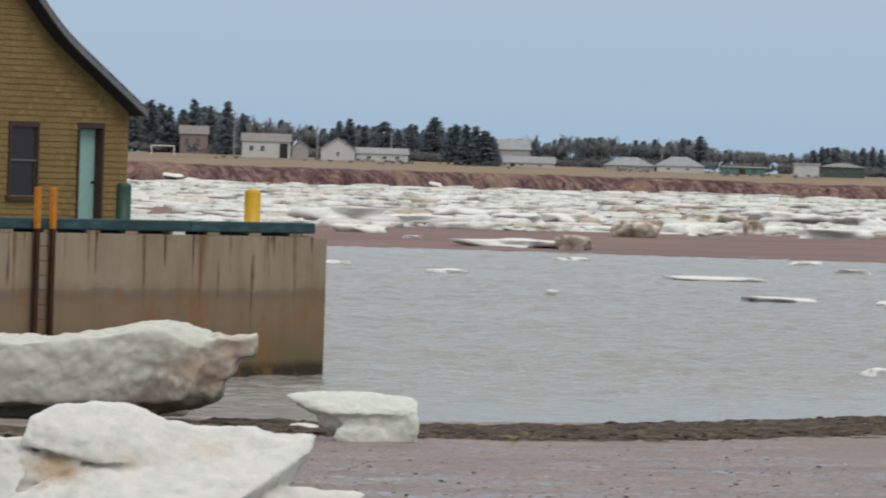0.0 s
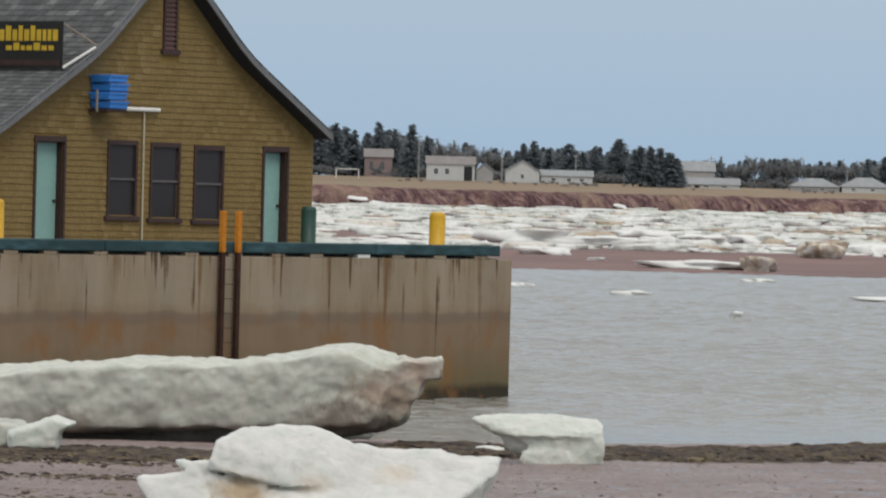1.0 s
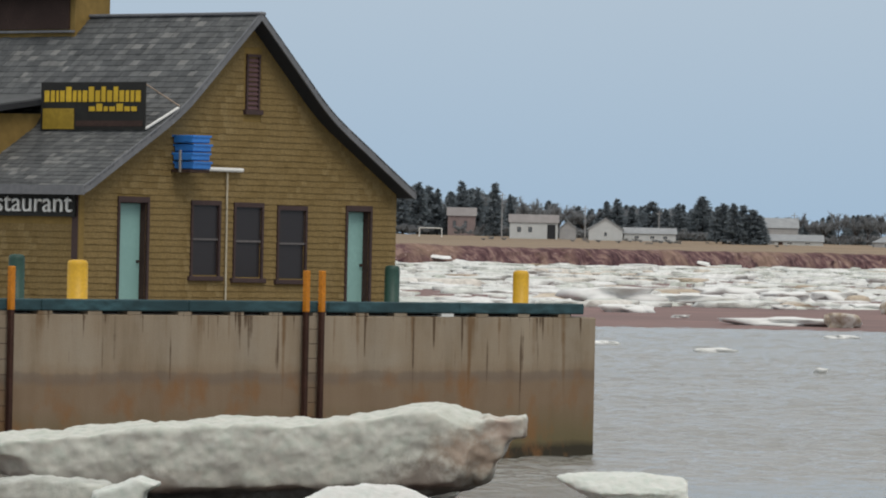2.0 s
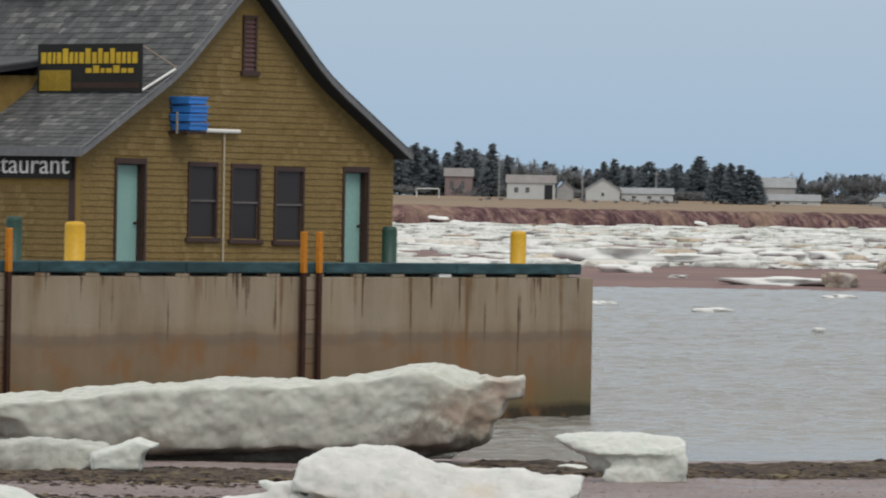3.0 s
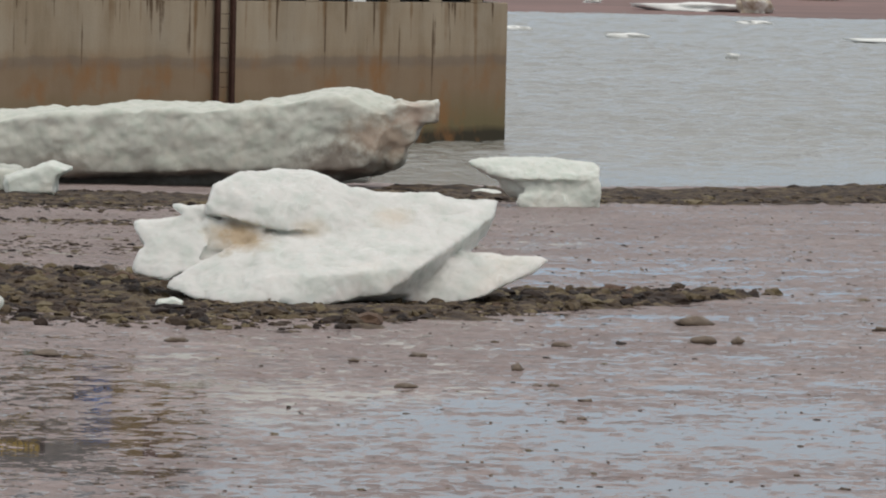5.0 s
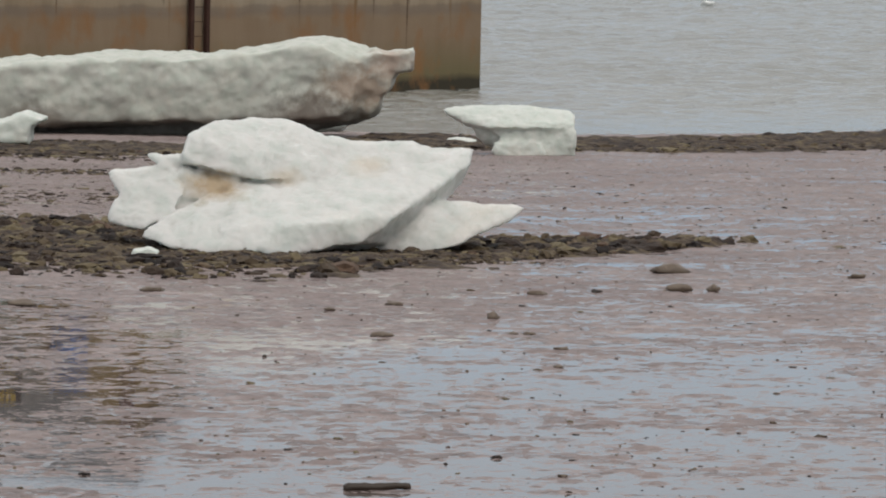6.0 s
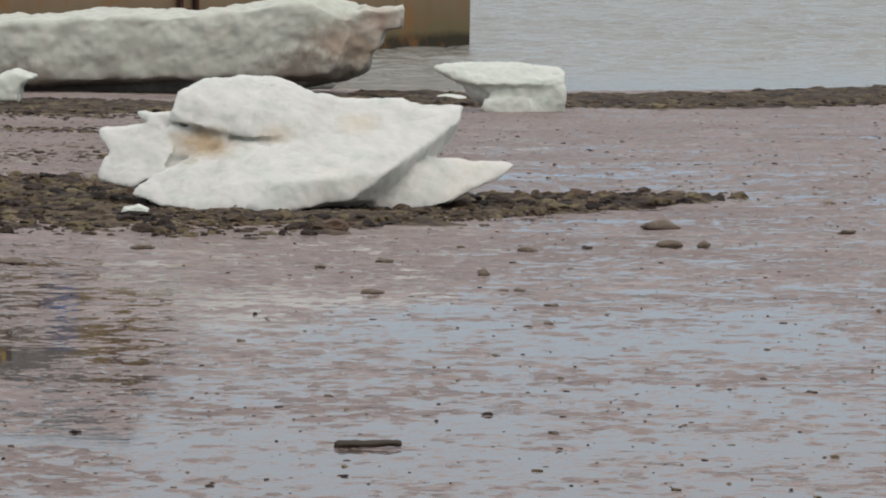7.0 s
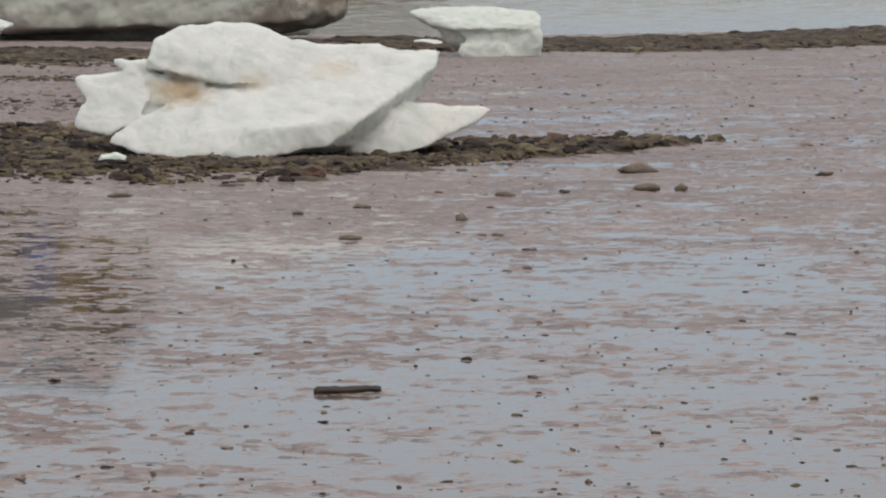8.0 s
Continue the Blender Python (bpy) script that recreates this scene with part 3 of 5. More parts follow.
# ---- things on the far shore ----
# needles and twigs are pale blue-grey: distance haze put into their colour
HAZED_NEEDLES = varied_islands("hazed_spruce_needles", [(0.0, (0.25, 0.295, 0.325)), (1.0, (0.285, 0.325, 0.35))], 0.9, 0.1, 0.6)
HAZED_TWIGS = varied_islands("hazed_bare_twigs", [(0.0, (0.3, 0.32, 0.335)), (1.0, (0.36, 0.37, 0.38))], 0.95, 0.05, 0.5)
for leafy in (HAZED_NEEDLES, HAZED_TWIGS):
    # light passes through tufts and twigs
    shine = node(leafy, "ShaderNodeBsdfTranslucent")
    both = node(leafy, "ShaderNodeMixShader", Fac=0.45)
    link(leafy, bsdf(leafy).inputs["Base Color"].links[0].from_socket, shine.inputs["Color"])
    link(leafy, bsdf(leafy).outputs[0], both.inputs[1])
    link(leafy, shine.outputs[0], both.inputs[2])
    link(leafy, both.outputs[0], leafy.node_tree.nodes["Material Output"].inputs["Surface"])
BARK = weathered("dark_bark", (0.06, 0.05, 0.045), 0.3, 0.3)
# distance haze is put into the white and red siding and the darker roofs
SIDING = weathered("white_house_siding", (0.5, 0.52, 0.52), 2.0, 0.1, 0.7)
SIDING_GREY = weathered("grey_house_siding", (0.34, 0.34, 0.34), 2.0, 0.15, 0.7)
SIDING_RED = weathered("hazed_red_siding", (0.23, 0.18, 0.175), 2.0, 0.2, 0.8)
SIDING_TEAL = weathered("teal_siding", (0.09, 0.2, 0.19), 2.0, 0.15, 0.7)
SIDING_GREEN = weathered("dark_green_siding", (0.07, 0.1, 0.09), 2.0, 0.15, 0.7)
ROOF_GREY = weathered("grey_house_roof", (0.29, 0.305, 0.315), 2.0, 0.15, 0.85)
ROOF_BROWN = weathered("brown_house_roof", (0.24, 0.225, 0.22), 2.0, 0.15, 0.85)
ROOF_PALE = weathered("pale_metal_roof", (0.5, 0.51, 0.52), 2.0, 0.1, 0.6)


def conifer_shape(rng, h):
    """A spruce: tapered trunk, short limbs, and a ragged cone of many small needle tufts."""
    bm = rod((0, 0, -0.5), (0, 0, h * 0.95), h * 0.017, h * 0.003, 7)
    V, F = [], []
    wide = h * rng.uniform(0.17, 0.27)
    full = rng.uniform(0.5, 0.95)
    lean = [rng.uniform(0.75, 1.2) for _ in range(8)]
    z = h * rng.uniform(0.04, 0.14)
    while z < h * 0.99:
        k = 1 - z / h
        n = int(3 + 7 * k)
        for i in range(n):
            a = rng.uniform(0, math.tau)
            reach = (wide * k ** full + 0.1) * lean[int(a / math.tau * 8) % 8] * rng.uniform(0.7, 1.15)
            c, s = math.cos(a), math.sin(a)
            droop = rng.uniform(0.1, 0.45)
            for t in (0.3, 0.5, 0.68, 0.84, 1.0):
                if t * reach < 0.15:
                    continue
                p = Vector((c * reach * t, s * reach * t, z - droop * reach * t + rng.uniform(-0.2, 0.2)))
                for _ in range(2):
                    d = Vector((c + rng.uniform(-1, 1), s + rng.uniform(-1, 1), rng.uniform(-0.5, 0.9))).normalized() * rng.uniform(0.5, 1.05)
                    q = d.cross(Vector((rng.uniform(-1, 1), rng.uniform(-1, 1), rng.uniform(-1, 1)))).normalized() * rng.uniform(0.25, 0.45)
                    o = len(V)
                    V += [tuple(p - q - d * 0.4), tuple(p + q - d * 0.4), tuple(p + d)]
                    F.append((o, o + 1, o + 2))
        z += h * 0.022 * (0.6 + 0.8 * rng.random())
    return bm, V, F


def bare_shape(rng, h):
    """A leafless broad tree: trunk, limbs, and a haze of fine twigs."""
    bm = rod((0, 0, -0.5), (0, 0, h * 0.45), h * 0.022, h * 0.012, 7)
    V, F = [], []

    def twig(p, d, n):
        for _ in range(n):
            q = (d + Vector((rng.uniform(-1, 1), rng.uniform(-1, 1), rng.uniform(-0.2, 1))) * 0.8).normalized() * h * rng.uniform(0.05, 0.13)
            side = q.cross(Vector((rng.uniform(-1, 1), rng.uniform(-1, 1), rng.uniform(-1, 1)))).normalized() * h * 0.006
            b = p + d * rng.uniform(-0.5, 0.3)
            o = len(V)
            V.extend([tuple(b - side), tuple(b + side), tuple(b + q)])
            F.append((o, o + 1, o + 2))

    for i in range(9):
        a = i * 2.4 + rng.random()
        z0 = h * rng.uniform(0.22, 0.45)
        d = Vector((math.cos(a) * rng.uniform(0.4, 0.9), math.sin(a) * rng.uniform(0.4, 0.9), 1)).normalized()
        p0 = Vector((0, 0, z0))
        p1 = p0 + d * h * rng.uniform(0.28, 0.45)
        rod(p0, p1, h * 0.009, h * 0.004, 5, bm)
        for k in range(5):
            t = rng.uniform(0.35, 1)
            p = p0.lerp(p1, t)
            d2 = (d + Vector((rng.uniform(-1, 1), rng.uniform(-1, 1), rng.uniform(0, 0.8))) * 0.8).normalized()
            p2 = p + d2 * h * rng.uniform(0.1, 0.22)
            rod(p, p2, h * 0.004, h * 0.0015, 4, bm)
            for j in range(5):
                twig(p.lerp(p2, j / 4), d2 * h * 0.05, 9)
    return bm, V, F


def tree(shape, rng, h, m, label, category, twigs):
    t = empty(category, m, label, "tree", "trees on the far shore")
    bm, V, F = shape(rng, h)
    part("trunk", bm, BARK, t)
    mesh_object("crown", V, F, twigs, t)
    return t


def far_trees():
    rng = random.Random(31)
    # where each top stands: x and height of the top at 1940 m, and whether it is a spruce
    tops = [(-29.7, 24.4), (-24.9, 25.7), (-19.5, 27.0), (-15.9, 25.6), (-12.8, 24.9), (-8.3, 23.9), (-4.5, 27.5), (1.2, 25.4), (6.8, 27.1), (12.1, 23.4), (19.1, 22.8), (23.9, 21.0), (28.5, 21.9), (33.6, 20.1), (37.2, 19.5), (45.3, 21.7), (49.1, 22.6), (54.1, 20.0), (57.4, 20.1), (61.3, 21.8), (65.8, 19.6), (70.0, 21.3), (74.6, 19.5), (78.5, 24.1), (83.5, 20.5), (85.8, 21.8), (89.2, 21.9), (92.5, 21.2), (95.7, 19.8), (98.1, 17.9), (103.9, 17.3), (110.7, 19.1), (115.7, 17.3), (120.5, 17.4), (125.4, 19.5), (131.3, 18.7)]
    tops += [(135.5, 19.3), (140.2, 19.4), (145.4, 18.2), (152.8, 18.0), (158.6, 19.0), (164.1, 19.4), (170.4, 20.3), (175.6, 16.4), (182.2, 16.2), (188.5, 15.6), (194.4, 15.4), (201.9, 14.9), (209.7, 16.7), (212.6, 18.0), (217.5, 17.9), (223.8, 16.7), (226.9, 18.0), (230.2, 18.5), (233.2, 17.8), (238.1, 18.8), (243.0, 17.7)]
    bare = (10, 11, 12, 13, 14, 31, 32, 33, 34, 35, 36, 37, 38, 39, 40, 43, 44, 45, 46, 47)
    masters = {}
    for kind in (0, 1):
        for i in range(5):
            h = 16.0 if kind else 12.0
            masters[kind, i] = tree(conifer_shape if kind else bare_shape, random.Random(50 + i + 9 * kind), h, pose(-400 - 12 * i, 2300 + 20 * kind, 9), "green spruce on the far shore, paled blue-grey by painted haze" if kind else "bare tree on the far shore, paled blue-grey by painted haze", "spruce_tree" if kind else "bare_tree", HAZED_NEEDLES if kind else HAZED_TWIGS), h
    for n, (x, ztop) in enumerate(tops):
        kind = 0 if n in bare else 1
        y = 1940 + rng.uniform(-14, 18)
        if 23 < n < 30:
            y = 1828 + rng.uniform(-4, 6)
        x, ztop = x * y / 1940, EYE + (ztop - EYE) * y / 1940
        z0 = field_height(x, y)
        src, h = masters[kind, rng.randrange(5)]
        k = max(0.3, (ztop + (0.4 if kind else 1.0) - z0) / h)
        wide = k * (rng.uniform(1.1, 1.9) if kind else rng.uniform(0.9, 1.3)) * (1.45 if 24 < n < 30 else 1)
        t = copy_thing(src, pose(x, y, z0, 0, 0, rng.uniform(0, 360)) @ Matrix.Diagonal((wide, wide, k, 1)))
    # the wood behind, which closes the skyline
    heaps = {0: ([], [], [0]), 1: ([], [], [0])}
    xs = [p[0] for p in tops]
    zs = [p[1] for p in tops]
    shapes = [conifer_shape(random.Random(80 + i), 14)[1:] for i in range(4)] + [bare_shape(random.Random(90 + i), 14)[1:] for i in range(3)]
    for i in range(260):
        x = rng.uniform(min(xs) - 20, max(xs) + 20)
        y = rng.uniform(1960, 2060)
        low = min(np.interp(x + d, xs, zs) for d in (-4, 0, 4))
        z0 = field_height(x, y)
        h = max(4, (low - z0) * rng.uniform(0.75, 1.0) + 1.5)
        pick = rng.choice((0, 1, 2, 3, 3, 4, 5, 6) if x < 135 else (0, 4, 5, 6, 4, 5, 1))
        vs, fs = shapes[pick]
        V, F, o = heaps[int(pick > 3)]
        a = np.array(vs) * np.array([h / 14 * 1.5, h / 14 * 1.5, h / 14])
        V.append(a + np.array([x * y / 1940, y, z0]))
        F += [tuple(j + o[0] for j in f) for f in fs]
        o[0] += len(vs)
    wood = mesh_object("spruce_wood", np.concatenate(heaps[0][0]).tolist(), heaps[0][1], HAZED_NEEDLES)
    tagged(wood, "spruce wood behind the houses, paled by painted haze", "wood", kind="stuff")
    wood = mesh_object("bare_wood", np.concatenate(heaps[1][0]).tolist(), heaps[1][1], HAZED_TWIGS)
    tagged(wood, "leafless wood behind the houses, paled by painted haze", "wood", kind="stuff")
    # low scrub at the wood's foot and along the field
    shapes = [bare_shape(random.Random(120 + i), 5)[1:] for i in range(3)]
    V, F, o = [], [], 0
    for i in range(640):
        y = rng.uniform(1900, 1960) if i < 440 else rng.uniform(1800, 1838)
        x = rng.uniform(-60, 310)
        if i >= 440 and noise.noise((x * 0.03, 2, 7)) < -0.05:
            continue
        vs, fs = rng.choice(shapes)
        k = rng.uniform(0.4, 1.0) * (1 if i < 440 else 0.45)
        V.append(np.array(vs) * np.array([k * 1.6, k * 1.6, k]) + np.array([x, y, field_height(x, y) - 0.6]))
        F += [tuple(j + o for j in f) for f in fs]
        o += len(vs)
    tagged(mesh_object("scrub", np.concatenate(V).tolist(), F, HAZED_TWIGS), "leafless scrub, paled by painted haze", "scrub", kind="stuff")


far_trees()


FAR_GLASS = material("far_window_glass", (0.1, 0.11, 0.12), 0.2, 0.5)


def house(corners, y, kind, wall, roof, label, deep=9.0, openings=()):
    """corners: the foot's near corner, the eave at the other side, and the ridge, in x and z at the distance y."""
    (x0, zb), (x1, ze), (_, zr) = corners
    w = x1 - x0
    g = field_height((x0 + x1) / 2, y)
    zb = min(zb, g) if zb - g < 1.5 else zb
    h = empty("house", pose(x0, y, g - 0.3), label, "house", "houses on the far shore")
    eh, rh = ze - g + 0.3, max(zr, ze + 0.3) - g + 0.3
    part("wall", box(0, w, 0, deep, 0, eh), wall, h)
    ov = 0.45
    if kind == "front":
        part("gable", prism([(0, eh), (w / 2, rh), (w, eh)], 0, deep), wall, h)
        part("roof", prism([(-ov, eh - 0.25), (w / 2, rh), (w + ov, eh - 0.25), (w + ov, eh + 0.05), (w / 2, rh + 0.3), (-ov, eh + 0.05)], -ov, deep + ov), roof, h)
    elif kind == "flat":
        part("roof", box(-ov, w + ov, -ov, deep + ov, eh, max(rh, eh + 0.25)), roof, h)
    else:
        inset = w * 0.33 if kind == "hip" else 0
        bm = bmesh.new()
        lo = [bm.verts.new(p) for p in ((-ov, -ov, eh), (w + ov, -ov, eh), (w + ov, deep + ov, eh), (-ov, deep + ov, eh))]
        hi = [bm.verts.new((inset - (0 if inset else ov), deep / 2, rh)), bm.verts.new((w - inset + (0 if inset else ov), deep / 2, rh))]
        for f in ((lo[0], lo[1], hi[1], hi[0]), (lo[2], lo[3], hi[0], hi[1]), (lo[1], lo[2], hi[1]), (lo[3], lo[0], hi[0]), tuple(lo[::-1])):
            bm.faces.new(f)
        part("roof", bm, roof, h)
    for a, b, c, d, what in openings:
        mat = {"window": FAR_GLASS, "door": DARK_REVEAL, "garage_door": SOFFIT}[what]
        o = part(what, box(a * w, b * w, -0.07, 0.06, c * eh, d * eh), mat, h)
        if what == "window":
            fr = box(a * w - 0.12, a * w, -0.1, 0.02, c * eh - 0.12, d * eh + 0.12)
            box(b * w, b * w + 0.12, -0.1, 0.02, c * eh - 0.12, d * eh + 0.12, bm=fr)
            box(a * w, b * w, -0.1, 0.02, d * eh, d * eh + 0.12, bm=fr)
            box(a * w, b * w, -0.1, 0.02, c * eh - 0.12, c * eh, bm=fr)
            part("window_frame", fr, WHITE if wall in (SIDING, SIDING_GREY) else TRIM, o)
    return h


WIN = lambda *xs: tuple((x, x + 0.09, 0.42, 0.75, "window") for x in xs)
house([(-9.2, 10.6), (0.3, 15.9), (-5.2, 18.8)], 1928, "side", SIDING_RED, ROOF_BROWN, "red farm building with a brown roof among trees, greyed by painted haze", 8, WIN(0.2, 0.6))
house([(11.6, 8.2), (27.4, 13.7), (19.2, 16.4)], 1850, "side", SIDING, ROOF_BROWN, "white bungalow with brown roof and open porch", 9, WIN(0.15, 0.38) + ((0.78, 0.95, 0.05, 0.9, "garage_door"),))
house([(28.0, 8.7), (33.5, 12.0), (30.4, 14.2)], 1852, "front", SIDING_GREY, ROOF_GREY, "small grey shed beside the bungalow", 6)
house([(37.6, 8.3), (48.7, 12.0), (43.0, 15.5)], 1850, "front", SIDING, ROOF_GREY, "white house with its gable to the water", 10, WIN(0.45))
house([(49.3, 7.0), (66.3, 10.8), (57.6, 12.8)], 1853, "side", SIDING, ROOF_GREY, "long low white wing with a grey roof", 8, WIN(0.2, 0.5, 0.75))
house([(96.0, 10.3), (108.9, 13.8), (101.5, 17.2)], 1895, "side", SIDING_GREY, ROOF_GREY, "large house with a high grey roof", 11)
house([(94.7, 6.0), (114.3, 9.3), (104.6, 11.5)], 1845, "side", SIDING, ROOF_GREY, "low white house on the field's edge", 8, WIN(0.1, 0.4, 0.7) + ((0.25, 0.33, 0.05, 0.8, "door"),))
house([(131.5, 7.5), (147.5, 9.5), (138.4, 12.3)], 1850, "hip", SIDING_GREY, ROOF_GREY, "grey cottage with a hipped roof", 10, WIN(0.2, 0.6))
house([(148.3, 7.6), (163.9, 9.8), (155.2, 12.9)], 1850, "hip", SIDING, ROOF_GREY, "pale cottage with a hipped roof", 10, WIN(0.2, 0.6))
house([(168.7, 7.1), (183.1, 10.0), (174.9, 10.3)], 1840, "flat", SIDING_TEAL, ROOF_PALE, "low teal shed with a pale flat roof", 6, ((0.4, 0.55, 0.05, 0.8, "door"),) + WIN(0.7))
house([(192.8, 8.3), (200.9, 11.7), (197.2, 11.9)], 1840, "flat", SIDING, ROOF_PALE, "white box trailer on the field", 4)
house([(203.0, 7.8), (217.0, 11.1), (209.4, 12.5)], 1850, "hip", SIDING_GREEN, ROOF_BROWN, "dark green cottage with a low hipped roof", 9, WIN(0.15, 0.5))


def utility_pole(x, z1, y):
    g = field_height(x, y)
    p = empty("utility_pole", pose(x, y, g - 0.5), "grey wooden utility pole with a cross-arm", "utility pole", "utility poles")
    part("pole", rod((0, 0, 0), (0, 0, z1 - g + 0.5), 0.2, 0.14, 8), SIDING_GREY, p)
    part("cross_arm", box(-1.1, 1.1, -0.08, 0.08, z1 - g - 0.6, z1 - g - 0.4), SIDING_GREY, p)
    return p


for x, z in [(9.2, 24.0), (37.3, 20.0), (26.5, 17.1), (62.2, 18.8), (107.9, 19.1), (153.9, 16.0)]:
    utility_pole(x, z, 1900)


def goal_frame(x0, x1):
    y = 1830
    g = field_height(x0, y)
    s = empty("goal_frame", pose(x0, y, g - 0.1), "white goal frame on the dry grass", "goal", "goal frames")
    w = x1 - x0
    for x in (0, w):
        part("post", rod((x, 0, 0), (x, 0, 3.0), 0.17, sides=8), WHITE, s)
    part("crossbar", rod((0, 0, 3.0), (w, 0, 3.0), 0.15, sides=8), WHITE, s)
    return s


(GOAL_A, _), (GOAL_B, _) = [(-17.9, 11.6), (-10.6, 11.9)]
goal_frame(GOAL_A, GOAL_B)


# ---- single floes at the edge of the far sand, and scraps of ice on the water ----
FLOE_CLEAN = weathered("far_white_ice", (0.78, 0.79, 0.77), 0.9, 0.12, 0.6)
FLOE_DIRTY = weathered("far_stained_ice", (0.62, 0.55, 0.46), 0.5, 0.4, 0.7)
coloured(FLOE_DIRTY, ramp(FLOE_DIRTY, grain(FLOE_DIRTY, 0.8, 5), [(0.4, (0.34, 0.27, 0.2)), (0.5, (0.5, 0.44, 0.36)), (0.6, (0.68, 0.67, 0.63))]))


def far_floe(i, x, y, w, h, dirty, z0=None):
    rng = random.Random(200 + i)
    vs, fs = lump(rng, w / 2, w * rng.uniform(0.3, 0.5), h * 0.78, 3, 0.9, flat=0.4 if w > 3 * h else 0.5)
    ob = mesh_object("ice_floe", vs, fs, FLOE_DIRTY if dirty else FLOE_CLEAN, smooth=True)
    ob.location = (x, y, (ground_height(x, y) if z0 is None else z0) - 0.05 * h)
    return tagged(ob, "brown-stained ice floe on red sand" if dirty else "white ice floe on the far red sand", "ice floe", "floes along the far sand")


FLOES = [(11.0, 437.6, 6.81, 1.76, 0), (17.2, 438.8, 7.36, 1.06, 0), (10.4, 388.6, 3.04, 0.78, 0), (19.7, 350.6, 6.26, 0.70, 0), (22.9, 416.7, 2.30, 0.50, 0), (22.8, 347.4, 2.09, 1.19, 1), (29.8, 427.1, 3.00, 0.64, 0), (30.9, 403.5, 3.04, 1.62, 1), (36.2, 429.0, 3.44, 1.12, 0), (39.4, 429.9, 2.37, 0.60, 0), (43.8, 447.4, 1.53, 1.35, 1), (46.8, 454.6, 3.19, 1.00, 0), (48.2, 424.3, 5.96, 1.11, 0), (13.7, 371.9, 1.12, 0.26, 0), (36.5, 416.6, 1.46, 0.42, 0), (24.4, 536.3, 5.92, 1.18, 0), (26.8, 482.9, 4.36, 1.26, 0), (31.9, 497.4, 3.99, 1.20, 0), (51.0, 552.0, 5.54, 1.33, 1), (61.3, 592.8, 7.14, 1.55, 0), (67.6, 577.9, 5.10, 1.39, 0)]
for i, (x, y, w, h, dirty) in enumerate(FLOES):
    far_floe(i, x, y, w, h, dirty)
SCRAPS = [(23.3, 256.1, 3.34, 0.18, 0), (21.9, 213.5, 2.36, 0.17, 0), (6.4, 270.0, 0.98, 0.11, 0), (11.0, 255.3, 1.67, 0.15, 0), (20.1, 305.7, 1.53, 0.15, 0), (33.5, 289.5, 1.74, 0.15, 0), (34.0, 315.9, 1.74, 0.19, 0), (13.2, 213.4, 0.43, 0.11, 0), (15.9, 132.0, 0.50, 0.08, 0), (26.1, 212.6, 0.96, 0.13, 0)]
for i, (x, y, w, h, _) in enumerate(SCRAPS):
    s = far_floe(100 + i, x, y, w, 0.3, 0, 0.0)
    tagged(s, "thin scrap of white ice drifting on the water", "ice floe", "scraps of drifting ice")


# snow lying in the cliff's gullies
for i, (x, w, k) in enumerate(((-8.4, 2.0, 0.55), (58.2, 1.6, 0.5), (-3.8, 1.9, 0.35), (176.3, 2.6, 0.3))):
    base, run, top = cliff_line(x)
    vs, fs = lump(random.Random(300 + i), 3.0, 1.1, 0.4, 2, 0.9)
    ob = mesh_object("snow_patch", vs, fs, FLOE_CLEAN, smooth=True)
    ob.location = (x, base + run * k * 0.4 - 0.5, top * k * 0.8)
    ob.rotation_euler = (radians(12), radians(4 if i != 1 else 9), 0)
    tagged(ob, "patch of old snow on the red cliff", "snow", "snow patches on the cliff")


# ---- the wharf: x runs along its face towards the outer corner, y inland ----
WHARF = pose(2.69, 122.61, 0, 0, 0, 50)
DECK, CURB = 3.1, 3.32


def wharf():
    w = empty("wharf", WHARF, "concrete wharf with rust-stained sea wall and timber curb", "wharf", kind="structure")
    part("wall", box(-42, 0, 0, 0.7, -2, 3.02, 0.02), CONCRETE, w)
    part("end_wall", box(-0.7, -0.003, 0.7, 26, -2, 3.02), CONCRETE, w)
    part("deck", box(-42, -0.1, 0.2, 26, 2.6, DECK - 0.06), weathered("wharf_deck", (0.3, 0.28, 0.25), 0.2, 0.2), w)
    x, i = -0.45, 0
    while x > -41:
        n = 4.2
        part("curb_timber", box(x - n + 0.02, x, -0.03, 0.3, CURB - 0.23, CURB, 0.025), TIMBER, w)
        x -= n
    # dark strip added behind the gaps, in place of the shadow under the curb
    part("curb_gap_shade", box(-41.5, -0.5, 0.3, 0.36, 2.98, CURB - 0.1), DARK_REVEAL, w)
    rng = random.Random(3)
    x = -0.9
    while x > -41:
        part("curb_block", box(x - 0.4, x, 0.0, 0.28, 3.02, CURB - 0.23), WHITE if rng.random() < 0.12 else CONCRETE, w)
        x -= rng.uniform(1.1, 1.6)
    return w


wharf()


def at_wharf(u, v, z):
    return WHARF @ Matrix.Translation((u, v, z))


def bollard(u, v, r, top, mat, label):
    b = empty("bollard", at_wharf(u, v, DECK - 0.06), label, "bollard", "mooring bollards on the wharf")
    bm = bmesh.new()
    h = top - DECK + 0.06
    prof = [(r * 1.25, 0), (r * 1.25, 0.05), (r, 0.06), (r, h - 0.1), (r * 0.96, h - 0.05), (r * 0.82, h - 0.015), (r * 0.4, h)]
    rings = []
    for rr, z in prof:
        rings.append([bm.verts.new((rr * math.cos(a), rr * math.sin(a), z)) for a in np.linspace(0, math.tau, 25)[:-1]])
    for p, q in zip(rings, rings[1:]):
        for i in range(24):
            bm.faces.new((p[i], p[(i + 1) % 24], q[(i + 1) % 24], q[i]))
    bm.faces.new(rings[-1])
    part("post", bm, mat, b, smooth=True)
    return b


